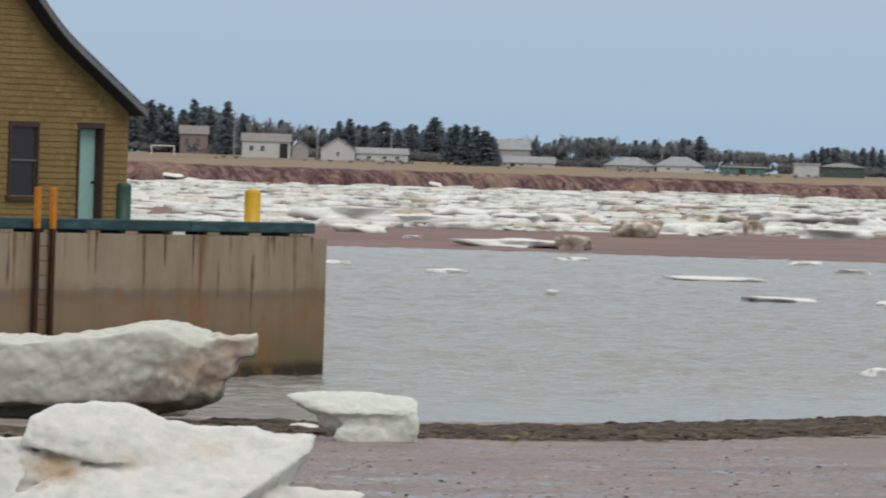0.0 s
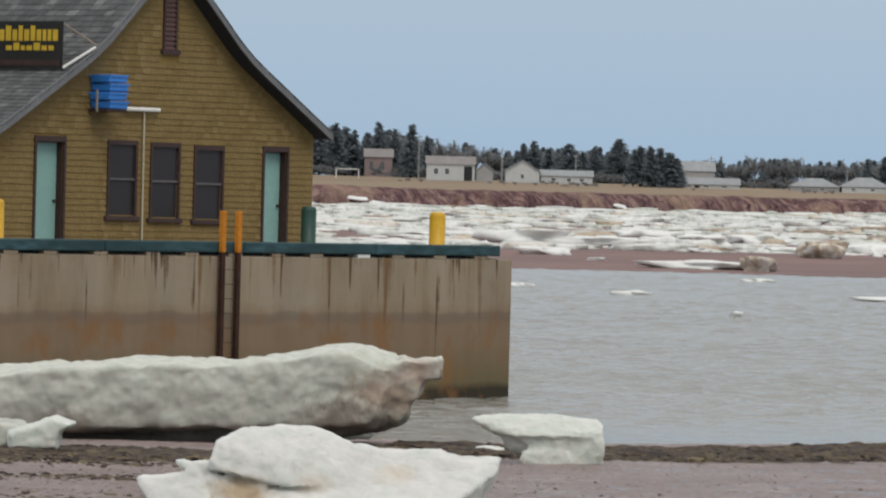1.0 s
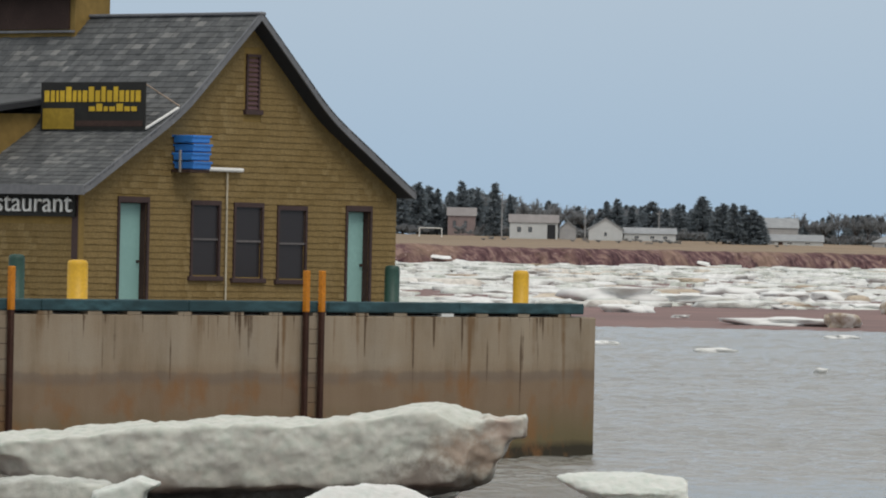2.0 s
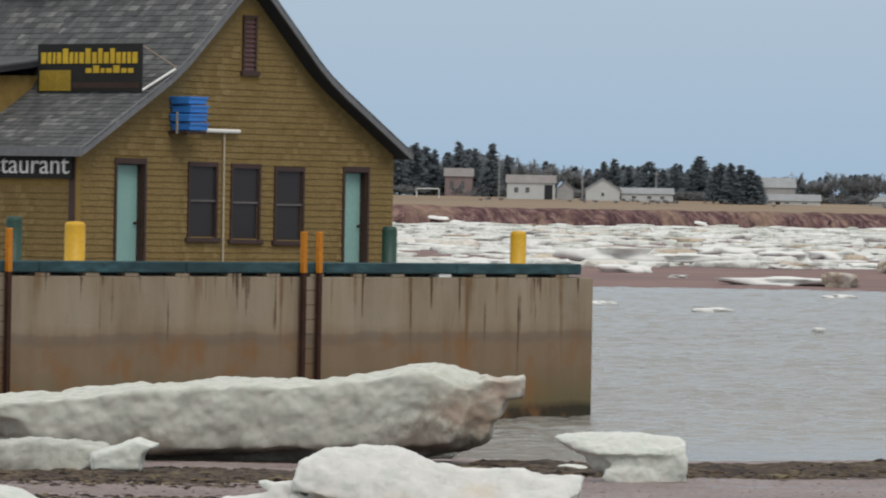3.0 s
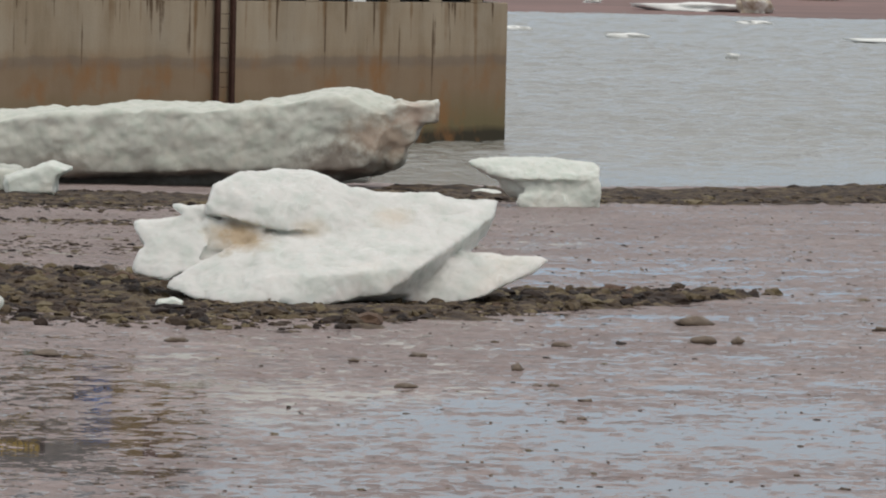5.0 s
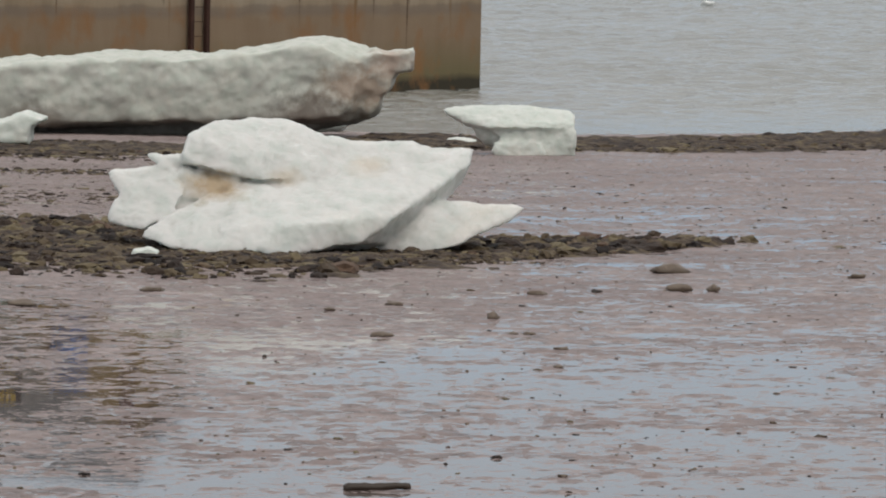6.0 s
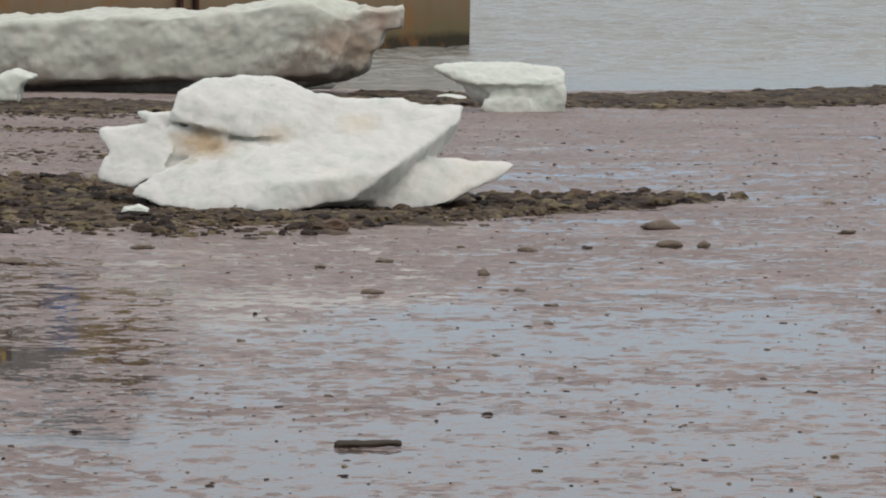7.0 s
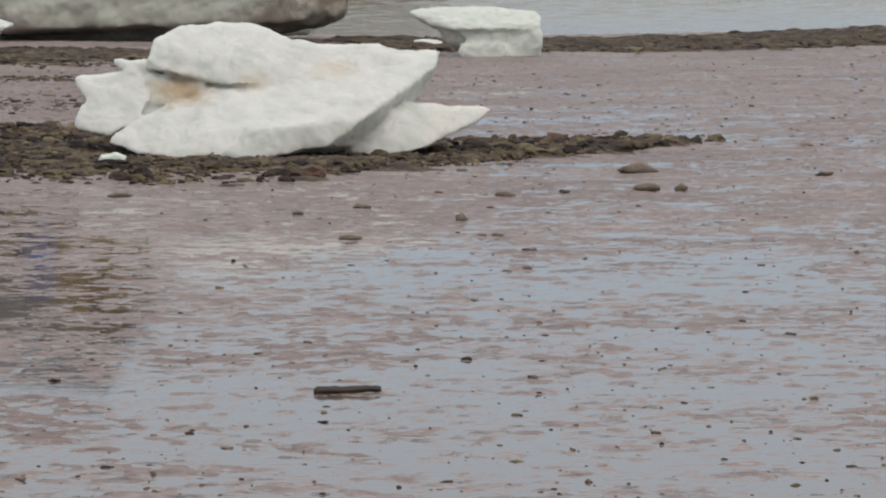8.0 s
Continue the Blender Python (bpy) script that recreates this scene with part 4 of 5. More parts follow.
bollard(-1.85, 0.62, 0.175, 4.02, YELLOW, "yellow steel bollard at the wharf's outer end")
bollard(-15.6, 0.62, 0.205, 4.09, YELLOW, "tall yellow steel bollard by the building's corner")
bollard(-3.35, 3.0, 0.165, 4.07, GREEN, "dark green bollard near the far door")
bollard(-14.9, 3.0, 0.165, 4.17, GREEN, "dark green bollard beside the restaurant wall")


def wharf_ladder(u):
    lad = empty("wharf_ladder", at_wharf(u, -0.12, -0.2), "steel ladder with orange top and rusted lower rails", "ladder", "ladders on the wharf face")
    for s in (-0.24, 0.24):
        part("rail", box(s - 0.055, s + 0.055, -0.04, 0.06, 0, 3.3, 0.01), RUST, lad, "rusted steel rail")
        part("handhold", box(s - 0.06, s + 0.06, -0.045, 0.065, 3.3, 4.15, 0.012), ORANGE, lad, "orange painted handhold")
    for k in range(10):
        part("rung", rod((-0.18, 0, 0.25 + 0.3 * k), (0.18, 0, 0.25 + 0.3 * k), 0.007, sides=8), RUST, lad)
    return lad


wharf_ladder(-9.38)
wharf_ladder(-18.42)

# ---- the restaurant building ----
U0, U1, UM = -11.05, -0.95, -6.0      # gable wall from corner to corner, and its middle
V0, V1 = 5.0, 26.0                    # gable wall, and the building's far end
EAVE, RIDGE = 5.62, 9.42


def roof_height(u):
    """The flared roof: steep above, flatter towards the eaves."""
    d = abs(u - UM)
    return float(np.interp(d, [0, 2.1, 2.5, 2.9, 5.35], [RIDGE, 7.55, 7.25, 7.0, EAVE - 0.05]))


def wall_pieces(z, openings, lo, hi):
    """The stretches of a course at height z that no opening cuts."""
    cuts = sorted((a, b) for a, b, c, d in openings if c < z + 0.07 and d > z + 0.07)
    out, x = [], lo
    for a, b in cuts:
        if a > x:
            out.append((x, a))
        x = max(x, b)
    if hi > x:
        out.append((x, hi))
    return out


def building():
    b = empty("restaurant_building", WHARF @ pose(0, 0, DECK - 0.06), "ochre shingled wharf building with a flared grey roof", "building")
    k = -(DECK - 0.06)  # parts are built at true heights
    down = Matrix.Translation((0, 0, k))

    def put(name, bm, mat, label="", smooth=False, under=None):
        bmesh.ops.transform(bm, matrix=down, verts=bm.verts[:])
        return part(name, bm, mat, under or b, label, smooth)

    # sheathing with real openings: a row of solid strips between them
    openings = [(-9.86, -9.02, 3.0, 5.3), (-2.6, -1.85, 3.0, 5.24)]
    windows = [(-7.6, -6.79, 3.78, 5.28), (-6.25, -5.42, 3.75, 5.26), (-4.85, -4.0, 3.73, 5.22)]
    holes = sorted(openings + windows)
    bm, x = bmesh.new(), U0
    for a, c, z0, z1 in holes:
        box(x, a, V0, V0 + 0.18, 3.04, 5.45, bm=bm)
        if z0 > 3.1:
            box(a, c, V0, V0 + 0.18, 3.04, z0, bm=bm)
        box(a, c, V0, V0 + 0.18, z1, 5.45, bm=bm)
        x = c
    box(x, U1, V0, V0 + 0.18, 3.04, 5.45, bm=bm)
    us = np.linspace(U0, U1, 41)
    top = [(u, roof_height(u) - 0.1) for u in us]
    prism([(U0, 5.45)] + top + [(U1, 5.45)], V0, V0 + 0.18, bm)
    put("gable_wall", bm, OCHRE_WALL)
    put("side_wall", box(U0, U0 + 0.18, V0 + 0.18, V1, 3.04, EAVE - 0.1), OCHRE_WALL)
    put("side_wall", box(U1 - 0.18, U1, V0 + 0.18, V1, 3.04, EAVE - 0.1), OCHRE_WALL)
    bm = prism([(U0, 3.04)] + top + [(U1, 3.04)], V1 - 0.18, V1)
    put("back_wall", bm, OCHRE_WALL)

    # roof: one flared shell, then shingles on the slope that shows
    over = 0.45
    for s in (-1, 1):
        pts = [(UM + s * d, roof_height(UM + d)) for d in np.linspace(0, 5.38 if s < 0 else 5.17, 24)]
        outline = pts + [(x, z - 0.12) for x, z in pts[::-1]]
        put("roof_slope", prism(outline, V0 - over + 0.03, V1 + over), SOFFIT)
        rake = [(x, z + 0.05) for x, z in pts] + [(x, z - 0.14) for x, z in pts[::-1]]
        put("rake_board", prism(rake, V0 - over, V0 - over + 0.035), ROOF_EDGE)
    # the rake's upper face on the slope that shows
    put("eave_board", box(UM - 5.42, UM - 5.37, V0 - over, V1, EAVE - 0.2, EAVE + 0.0), ROOF_EDGE)
    put("eave_board", box(UM + 5.16, UM + 5.21, V0 - over, V1, EAVE - 0.08, EAVE + 0.1), ROOF_EDGE)
    put("ridge_cap", box(UM - 0.12, UM + 0.12, V0 - over - 0.02, V1, RIDGE - 0.03, RIDGE + 0.04, 0.02), ROOF_EDGE)
    rng = random.Random(8)
    for s in (-1, 1):
        V, F = [], []
        d = 0.05
        while d < (5.36 if s < 0 else 5.12):
            d2 = min(5.4 if s < 0 else 5.19, d + 0.14)
            z0, z1 = roof_height(UM + d), roof_height(UM + d2)
            v = V0 - over - rng.uniform(0, 0.02)
            while v < V1 + over - 0.2:
                wdt = rng.uniform(0.12, 0.32)
                lift = rng.uniform(0.028, 0.034)
                u0, u1 = UM + s * (d - 0.02), UM + s * (d2 + rng.uniform(-0.012, 0.012))
                o = len(V)
                V += [(u0, v, z0 + 0.026), (u0, v + wdt - 0.008, z0 + 0.026), (u1, v + wdt - 0.008, z1 + lift), (u1, v, z1 + lift), (u1, v, z1 - 0.004), (u1, v + wdt - 0.008, z1 - 0.004)]
                F += [(o, o + 1, o + 2, o + 3), (o + 3, o + 2, o + 5, o + 4)]
                v += wdt
            d = d2
        ob = mesh_object("roof_shingles", [(x, y, z + k) for x, y, z in V], F, ROOF, b, "grey asphalt shingles")
        ob["kind"] = "stuff"

    # doors: mint leaf set back in a dark frame
    for a, c, z0, z1 in openings:
        fr = bmesh.new()
        for q in (box(a - 0.06, a, V0 - 0.05, V0 + 0.02, 3.04, z1 + 0.12), box(c, c + 0.06, V0 - 0.05, V0 + 0.02, 3.04, z1 + 0.12), box(a, c, V0 - 0.05, V0 + 0.02, z1, z1 + 0.12)):
            me = bpy.data.meshes.new("tmp")
            q.to_mesh(me)
            q.free()
            fr.from_mesh(me)
            bpy.data.meshes.remove(me)
        door = put("door", box(a + 0.02, c - 0.02, V0 + 0.16, V0 + 0.21, 3.06, z1 - 0.02, 0.006), MINT, "mint green painted door in a dark frame")
        put("door_frame", fr, TRIM, under=door)
        rv = box(a, a + 0.02, V0 + 0.02, V0 + 0.2, 3.04, z1)
        box(c - 0.02, c, V0 + 0.02, V0 + 0.2, 3.04, z1, bm=rv)
        box(a, c, V0 + 0.02, V0 + 0.2, z1 - 0.02, z1, bm=rv)
        put("door_jamb", rv, DARK_REVEAL, under=door)
        put("door_knob", rod((c - 0.1, V0 + 0.16, 4.05), (c - 0.1, V0 + 0.1, 4.05), 0.03), RUST, under=door)
    for a, c, z0, z1 in windows:
        fr = box(a - 0.06, a, V0 - 0.05, V0 + 0.12, z0 - 0.06, z1 + 0.1)
        box(c, c + 0.06, V0 - 0.05, V0 + 0.12, z0 - 0.06, z1 + 0.1, bm=fr)
        box(a, c, V0 - 0.05, V0 + 0.12, z1, z1 + 0.1, bm=fr)
        win = put("window", fr, TRIM, "dark double-hung sash window")
        put("window_sill", box(a - 0.13, c + 0.13, V0 - 0.09, V0 + 0.1, z0 - 0.12, z0 - 0.02, 0.01), TRIM, under=win)
        mid = (z0 + z1) / 2 + 0.02
        put("meeting_rail", box(a, c, V0 - 0.02, V0 + 0.05, mid - 0.022, mid + 0.022), weathered("pale_sash", (0.13, 0.12, 0.12), 0.05), under=win)
        for p, q, dv in ((z0 - 0.02, mid - 0.022, 0.02), (mid + 0.022, z1, 0.005)):
            put("pane", box(a, c, V0 + dv, V0 + dv + 0.012, p, q), GLASS, under=win)
    # louvred vent under the ridge
    vent = put("gable_vent", box(-6.0, -5.95, V0 - 0.05, V0 + 0.02, 7.36, 8.5), TRIM, "maroon louvred gable vent")
    put("vent_side", box(-5.62, -5.57, V0 - 0.05, V0 + 0.02, 7.36, 8.5), TRIM, under=vent)
    put("vent_head", box(-6.0, -5.57, V0 - 0.06, V0 + 0.02, 8.5, 8.56), TRIM, under=vent)
    put("vent_sill", box(-6.06, -5.5, V0 - 0.09, V0 + 0.02, 7.26, 7.36), TRIM, under=vent)
    for i in range(11):
        z = 7.38 + i * 0.102
        bm = bmesh.new()
        vs = [bm.verts.new(p) for p in ((-5.95, V0 - 0.04, z), (-5.62, V0 - 0.04, z), (-5.62, V0 + 0.01, z + 0.09), (-5.95, V0 + 0.01, z + 0.09), (-5.95, V0 - 0.04, z - 0.012), (-5.62, V0 - 0.04, z - 0.012), (-5.62, V0 + 0.01, z + 0.078), (-5.95, V0 + 0.01, z + 0.078))]
        for f in ((0, 1, 2, 3), (4, 5, 6, 7), (0, 1, 5, 4), (2, 3, 7, 6)):
            bm.faces.new([vs[j] for j in f])
        put("vent_slat", bm, VENT_RED, under=vent)

    # corner boards
    put("corner_board", box(U0 - 0.035, U0 + 0.1, V0 - 0.04, V0 + 0.002, 3.04, EAVE), OCHRE_WALL)
    put("corner_board", box(U0 - 0.04, U0, V0 + 0.002, V0 + 0.18, 3.04, EAVE - 0.1), TRIM, "maroon corner board")

    # courses of shingles
    cut = [(a - 0.06, c + 0.06, z0 - (0.12 if z0 > 3.1 else 0), z1 + 0.12) for a, c, z0, z1 in holes] + [(-6.06, -5.5, 7.14, 8.66)]
    z = 3.05
    while z < RIDGE - 0.3:
        h = 0.135
        zz = z + 0.06
        # how wide the gable is here
        half = 5.05
        while half > 0.15 and roof_height(UM + half) - 0.12 < zz + 0.03:
            half -= 0.05
        if half > 0.2:
            for a, c in wall_pieces(z, cut, max(U0, UM - half) + 0.01, min(U1, UM + half)):
                if c - a < 0.04:
                    continue
                bm = bmesh.new()
                x = a
                while x < c - 0.01:
                    w = min(c - x, rng.uniform(0.11, 0.26))
                    if c - x - w < 0.06:
                        w = c - x
                    out, dip = V0 - 0.018 - rng.uniform(0, 0.008), z - rng.uniform(0, 0.016)
                    vs = [bm.verts.new(p) for p in ((x, out, dip), (x + w - 0.004, out, dip), (x + w - 0.004, V0 - 0.004, z + h), (x, V0 - 0.004, z + h), (x, V0 + 0.001, dip), (x + w - 0.004, V0 + 0.001, dip))]
                    bm.faces.new(vs[:4])
                    bm.faces.new((vs[0], vs[4], vs[5], vs[1]))
                    x += w
                put("shingle_course", bm, OCHRE)
        z += h
    z = 3.05
    while z < EAVE - 0.85:
        bm = bmesh.new()
        x = V0 + 0.18
        while x < 16:
            w = rng.uniform(0.11, 0.26)
            out, dip = U0 - 0.018 - rng.uniform(0, 0.008), z - rng.uniform(0, 0.014)
            vs = [bm.verts.new(p) for p in ((out, x, dip), (out, x + w - 0.004, dip), (U0 - 0.004, x + w - 0.004, z + 0.135), (U0 - 0.004, x, z + 0.135), (U0 + 0.001, x, dip), (U0 + 0.001, x + w - 0.004, dip))]
            bm.faces.new(vs[:4])
            bm.faces.new((vs[0], vs[4], vs[5], vs[1]))
            x += w
        put("shingle_course", bm, OCHRE)
        z += 0.135

    # dormer on the slope above the eave
    cheek_v = 8.25
    us = np.linspace(-9.2, -11.3, 8)
    prof = [(u, roof_height(u) - 0.05) for u in us]
    dorm = put("dormer", prism(prof + [(-11.3, 7.12), (-8.9, 7.18)], cheek_v, cheek_v + 0.12), OCHRE_WALL, "ochre shed dormer")
    put("dormer_front", box(-11.3, -11.2, cheek_v + 0.12, 16, EAVE, 7.1), OCHRE_WALL, under=dorm)
    put("dormer_roof", prism([(-11.55, 7.08), (-11.55, 7.2), (-8.3, 7.62), (-8.3, 7.5)], cheek_v - 0.2, 16.2), ROOF, under=dorm)
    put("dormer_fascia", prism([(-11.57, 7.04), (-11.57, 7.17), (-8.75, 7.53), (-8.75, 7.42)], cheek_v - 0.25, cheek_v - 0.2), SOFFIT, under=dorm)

    # cupola on the ridge, with dark louvred sides
    cup = put("cupola", box(-6.55, -5.45, 9.6, 13.6, 8.8, 10.1), OCHRE_WALL, "ochre ridge cupola with dark louvred sides")
    put("cupola_gable", prism([(-6.55, 10.1), (-6.0, 10.5), (-5.45, 10.1)], 9.6, 13.6), OCHRE_WALL, under=cup)
    put("louvre_panel", box(-6.6, -6.55, 9.75, 13.5, 9.12, 10.0), DARK_REVEAL, under=cup)
    put("cupola_sill", box(-6.66, -6.55, 9.6, 13.6, 9.04, 9.09), ROOF_EDGE, under=cup)
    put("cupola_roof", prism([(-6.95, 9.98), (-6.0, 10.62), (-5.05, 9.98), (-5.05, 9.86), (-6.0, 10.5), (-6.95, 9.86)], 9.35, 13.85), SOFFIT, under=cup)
    return b


building()


def text_mesh(name, words, size, m, mat, parent, depth=0.015):
    cu = bpy.data.curves.new(name, "FONT")
    cu.body, cu.size, cu.extrude = words, size, depth
    tmp = bpy.data.objects.new("tmp", cu)
    scene.collection.objects.link(tmp)
    bpy.context.view_layer.update()
    me = bpy.data.meshes.new_from_object(tmp.evaluated_get(bpy.context.evaluated_depsgraph_get()))
    bpy.data.objects.remove(tmp)
    me.materials.clear()
    me.materials.append(mat)
    ob = new(name, me)
    ob.parent = parent
    ob.matrix_basis = m
    return ob


def restaurant_sign():
    s = empty("restaurant_sign", WHARF @ pose(U0 - 0.045, V0 + 0.05, 0), "black sign board with white lettering under the eave", "sign")
    part("board", box(-0.06, 0, 0.0, 6.0, 4.96, 5.6), BLACK, s)
    m = pose(-0.075, 3.06, 5.06, 90, 0, -90)
    t = text_mesh("lettering", "Restaurant", 0.6, m, WHITE, s)
    wdt = max(v.co.x for v in t.data.vertices)
    t.scale = (3.0 / wdt, 0.98, 1)
    return s


restaurant_sign()


def roof_sign():
    """The long board on the roof; its trade name is left as plain bars."""
    u, z0, z1, va, vb = -9.3, 6.82, 7.84, 4.8, 7.86
    s = empty("roof_sign", WHARF @ pose(u, va, z0), "black roof sign with gold bars, braced to the roof", "sign")
    L, H = vb - va, z1 - z0
    part("board", box(-0.05, 0, 0, L, 0, H, 0.008), BLACK, s)
    rng = random.Random(6)
    y = L - 0.12
    while y > 0.25:
        w = rng.uniform(0.07, 0.16)
        tall = rng.choice((0.24, 0.24, 0.32))
        part("gold_bar", box(-0.062, -0.052, y - w, y, 0.6, 0.6 + tall), GOLD, s)
        y -= w + 0.045
    y = 1.62
    while y > 0.3:
        w = rng.uniform(0.1, 0.2)
        part("gold_bar", box(-0.062, -0.052, y - w, y, 0.4, 0.4 + rng.choice((0.1, 0.16))), GOLD, s)
        y -= w + 0.05
    part("yellow_panel", box(-0.066, -0.052, L - 1.0, L - 0.08, 0.02, 0.46), weathered("dull_yellow_panel", (0.32, 0.22, 0.03), 0.1), s)
    part("brown_strip", box(-0.06, -0.052, 0.05, L - 1.05, 0.08, 0.2), DARK_REVEAL, s)
    part("brace", rod((0, 0.02, H - 0.05), (0.8, -0.2, H - 0.48), 0.018, sides=8), weathered("pale_wood", (0.35, 0.28, 0.22), 0.05), s)
    part("brace", rod((0, 0.02, 0.03), (0.78, -0.2, H - 0.52), 0.03, sides=8), WHITE, s)
    part("brace", rod((0, L - 0.05, H - 0.05), (0.75, L - 0.05, 0.6), 0.02, sides=8), WHITE, s)
    return s


roof_sign()


def blue_crate_stack():
    s = empty("blue_crates", WHARF @ pose(-7.98, V0 - 0.32, 6.03), "stack of blue plastic crates on a wall bracket", "crate")
    for i in range(4):
        z = i * 0.185
        dx = 0.02 * (-1) ** i
        c = part("crate", box(-0.28 + dx, 0.28 + dx, -0.28, 0.28, z, z + 0.165, 0.02), BLUE, s)
        for e in (-1, 1):
            part("rim", box(-0.295 + dx, 0.295 + dx, e * 0.29 - 0.012, e * 0.29 + 0.012, z + 0.12, z + 0.165), BLUE, c)
    part("bracket", box(-0.32, 0.28, -0.25, 0.3, -0.07, -0.005), DARK_REVEAL, s, "dark wooden bracket")
    part("bracket_arm", box(-0.37, -0.33, 0.0, 0.04, -0.07, 0.4), weathered("grey_arm", (0.3, 0.28, 0.25), 0.05), s)
    return s


blue_crate_stack()


def lamp_arm():
    s = empty("white_wall_pipe", WHARF @ pose(-7.3, V0 - 0.06, 6.05), "white pipe along the gable with a thin conduit running down", "pipe")
    part("arm", rod((0, -0.04, 0), (1.15, -0.04, 0.0), 0.045), WHITE, s)
    part("conduit", rod((0.72, 0.0, -0.04), (0.74, 0.0, -2.95), 0.022, sides=8), weathered("cream_conduit", (0.5, 0.45, 0.34), 0.05), s)
    return s


lamp_arm()


# ---- stranded ice ----
def ice_block(name, y0, pieces, mat, label, voxel, big, fine, sink=0.05, smooth=2):
    """Ice from a few overlapping slabs: each an outline in x and z, how far it reaches in front of and behind y0, and
    how much its front leans back with height; or, cut with flat faces, a front and a back outline with the two depths,
    the lean and a turn. The slabs are fused and worn by noise."""
    base = min(z for p in pieces for _, z in p[0])
    xm = sum(x for x, _ in pieces[0][0]) / len(pieces[0][0])
    bm = bmesh.new()
    for outline, fr, *rest in pieces:
        if type(fr) is list:
            near, far, lean, turn = rest
            zlo, xc = min(z for _, z in outline), sum(x for x, _ in outline) / len(outline)
            vs = [bm.verts.new((x - xm, y + lean * (z - zlo) + turn * (x - xc), z - base)) for edge, y in ((outline, near), (fr, far)) for x, z in edge]
            got = bmesh.ops.convex_hull(bm, input=vs)
            bmesh.ops.delete(bm, geom=[v for v in got["geom_interior"] if type(v) is bmesh.types.BMVert], context="VERTS")
            continue
        bk, lean, *more = rest
        sx, sz, near = more or (0.0, 0.0, 0.9)
        cx, cz = sum(x for x, _ in outline) / len(outline), sum(z for _, z in outline) / len(outline)
        zlo = min(z for _, z in outline)
        rings = []
        for y, k, s in ((fr, near, 1.0), (fr + 0.2 * (bk - fr), 1.0 if more == [] else (1 + 3 * near) / 4 + 0.02, 0.8), (fr + 0.75 * (bk - fr), 1.03, 0.0), (bk, 0.88, 0.0)):
            rings.append([bm.verts.new((cx + (x - cx) * k + sx * s - xm, y + lean * (z - zlo), cz + (z - cz) * k + sz * s - base)) for x, z in outline])
        bm.faces.new(rings[0])
        bm.faces.new(rings[-1][::-1])
        n = len(outline)
        for p, q in zip(rings, rings[1:]):
            for i in range(n):
                bm.faces.new((p[i], q[i], q[(i + 1) % n], p[(i + 1) % n]))
    bmesh.ops.triangulate(bm, faces=bm.faces[:])
    ob = part(name, bm, mat, smooth=True)
    ob.location = (xm, y0, base)
    r = ob.modifiers.new("fuse", "REMESH")
    r.mode, r.voxel_size, r.use_smooth_shade = "VOXEL", voxel, True
    s = ob.modifiers.new("wear", "SMOOTH")
    s.iterations, s.factor = smooth, 0.5
    for i, (size, depth) in enumerate((big, fine)):
        t = bpy.data.textures.new(name + "_relief", "CLOUDS")
        t.noise_scale, t.noise_depth = size, 2
        d = ob.modifiers.new("relief", "DISPLACE")
        d.texture, d.strength, d.mid_level, d.texture_coords = t, depth, 0.46, "LOCAL"
    return tagged(ob, label, "ice block", "stranded ice blocks")


def broken_ice(name, place, slabs, mat, label, voxel, big, fine, smooth=3):
    """A heap of ice slabs frozen together: each slab is the flat-faced hull of its corners (across, back, up), and the
    whole is fused, worn round and roughened."""
    bm = bmesh.new()
    for corners in slabs:
        got = bmesh.ops.convex_hull(bm, input=[bm.verts.new(c) for c in corners])
        bmesh.ops.delete(bm, geom=[v for v in got["geom_interior"] if type(v) is bmesh.types.BMVert], context="VERTS")
    ob = part(name, bm, mat, smooth=True)
    ob.location = place
    r = ob.modifiers.new("fuse", "REMESH")
    r.mode, r.voxel_size, r.use_smooth_shade = "VOXEL", voxel, True
    w = ob.modifiers.new("wear", "SMOOTH")
    w.iterations, w.factor = smooth, 0.5
    for size, depth in (big, fine):
        t = bpy.data.textures.new(name + "_relief", "CLOUDS")
        t.noise_scale, t.noise_depth = size, 3
        d = ob.modifiers.new("relief", "DISPLACE")
        d.texture, d.strength, d.mid_level, d.texture_coords = t, depth, 0.5, "LOCAL"
    return tagged(ob, label, "ice block", "stranded ice blocks")


# the big white block in the wrack
CAP = [(-1.29, 0, 0.85), (-1.28, -0.02, 0.94), (-1.23, 0.1, 1.1), (-1.01, 0.25, 1.21), (-0.61, 0.45, 1.26), (-0.21, 0.5, 1.23), (-0.02, 0.5, 1.11), (-1.15, -0.08, 0.82), (-0.83, -0.12, 0.77), (-0.51, -0.08, 0.7), (-0.08, 0.06, 0.7), (0.24, 0.18, 0.74), (0.51, 0.38, 0.83), (-0.84, -0.02, 1.01), (-0.41, 0.08, 0.97), (-1.24, 0.9, 1.02), (-0.62, 1, 1.22), (-0.02, 1, 1.08), (0.45, 0.9, 0.85), (-1.23, 0.8, 0.75)]
CAP_TAIL = [(-0.01, 0.5, 1.1), (0.34, 0.6, 1.02), (0.88, 0.75, 1.01), (1.47, 0.8, 0.98), (1.53, 0.85, 0.97), (1.32, 0.58, 0.92), (0.88, 0.43, 0.84), (0.24, 0.15, 0.735), (-0.08, 0.06, 0.7), (-0.09, 0.9, 0.67), (1.43, 0.95, 0.94), (0.34, 1, 0.99)]
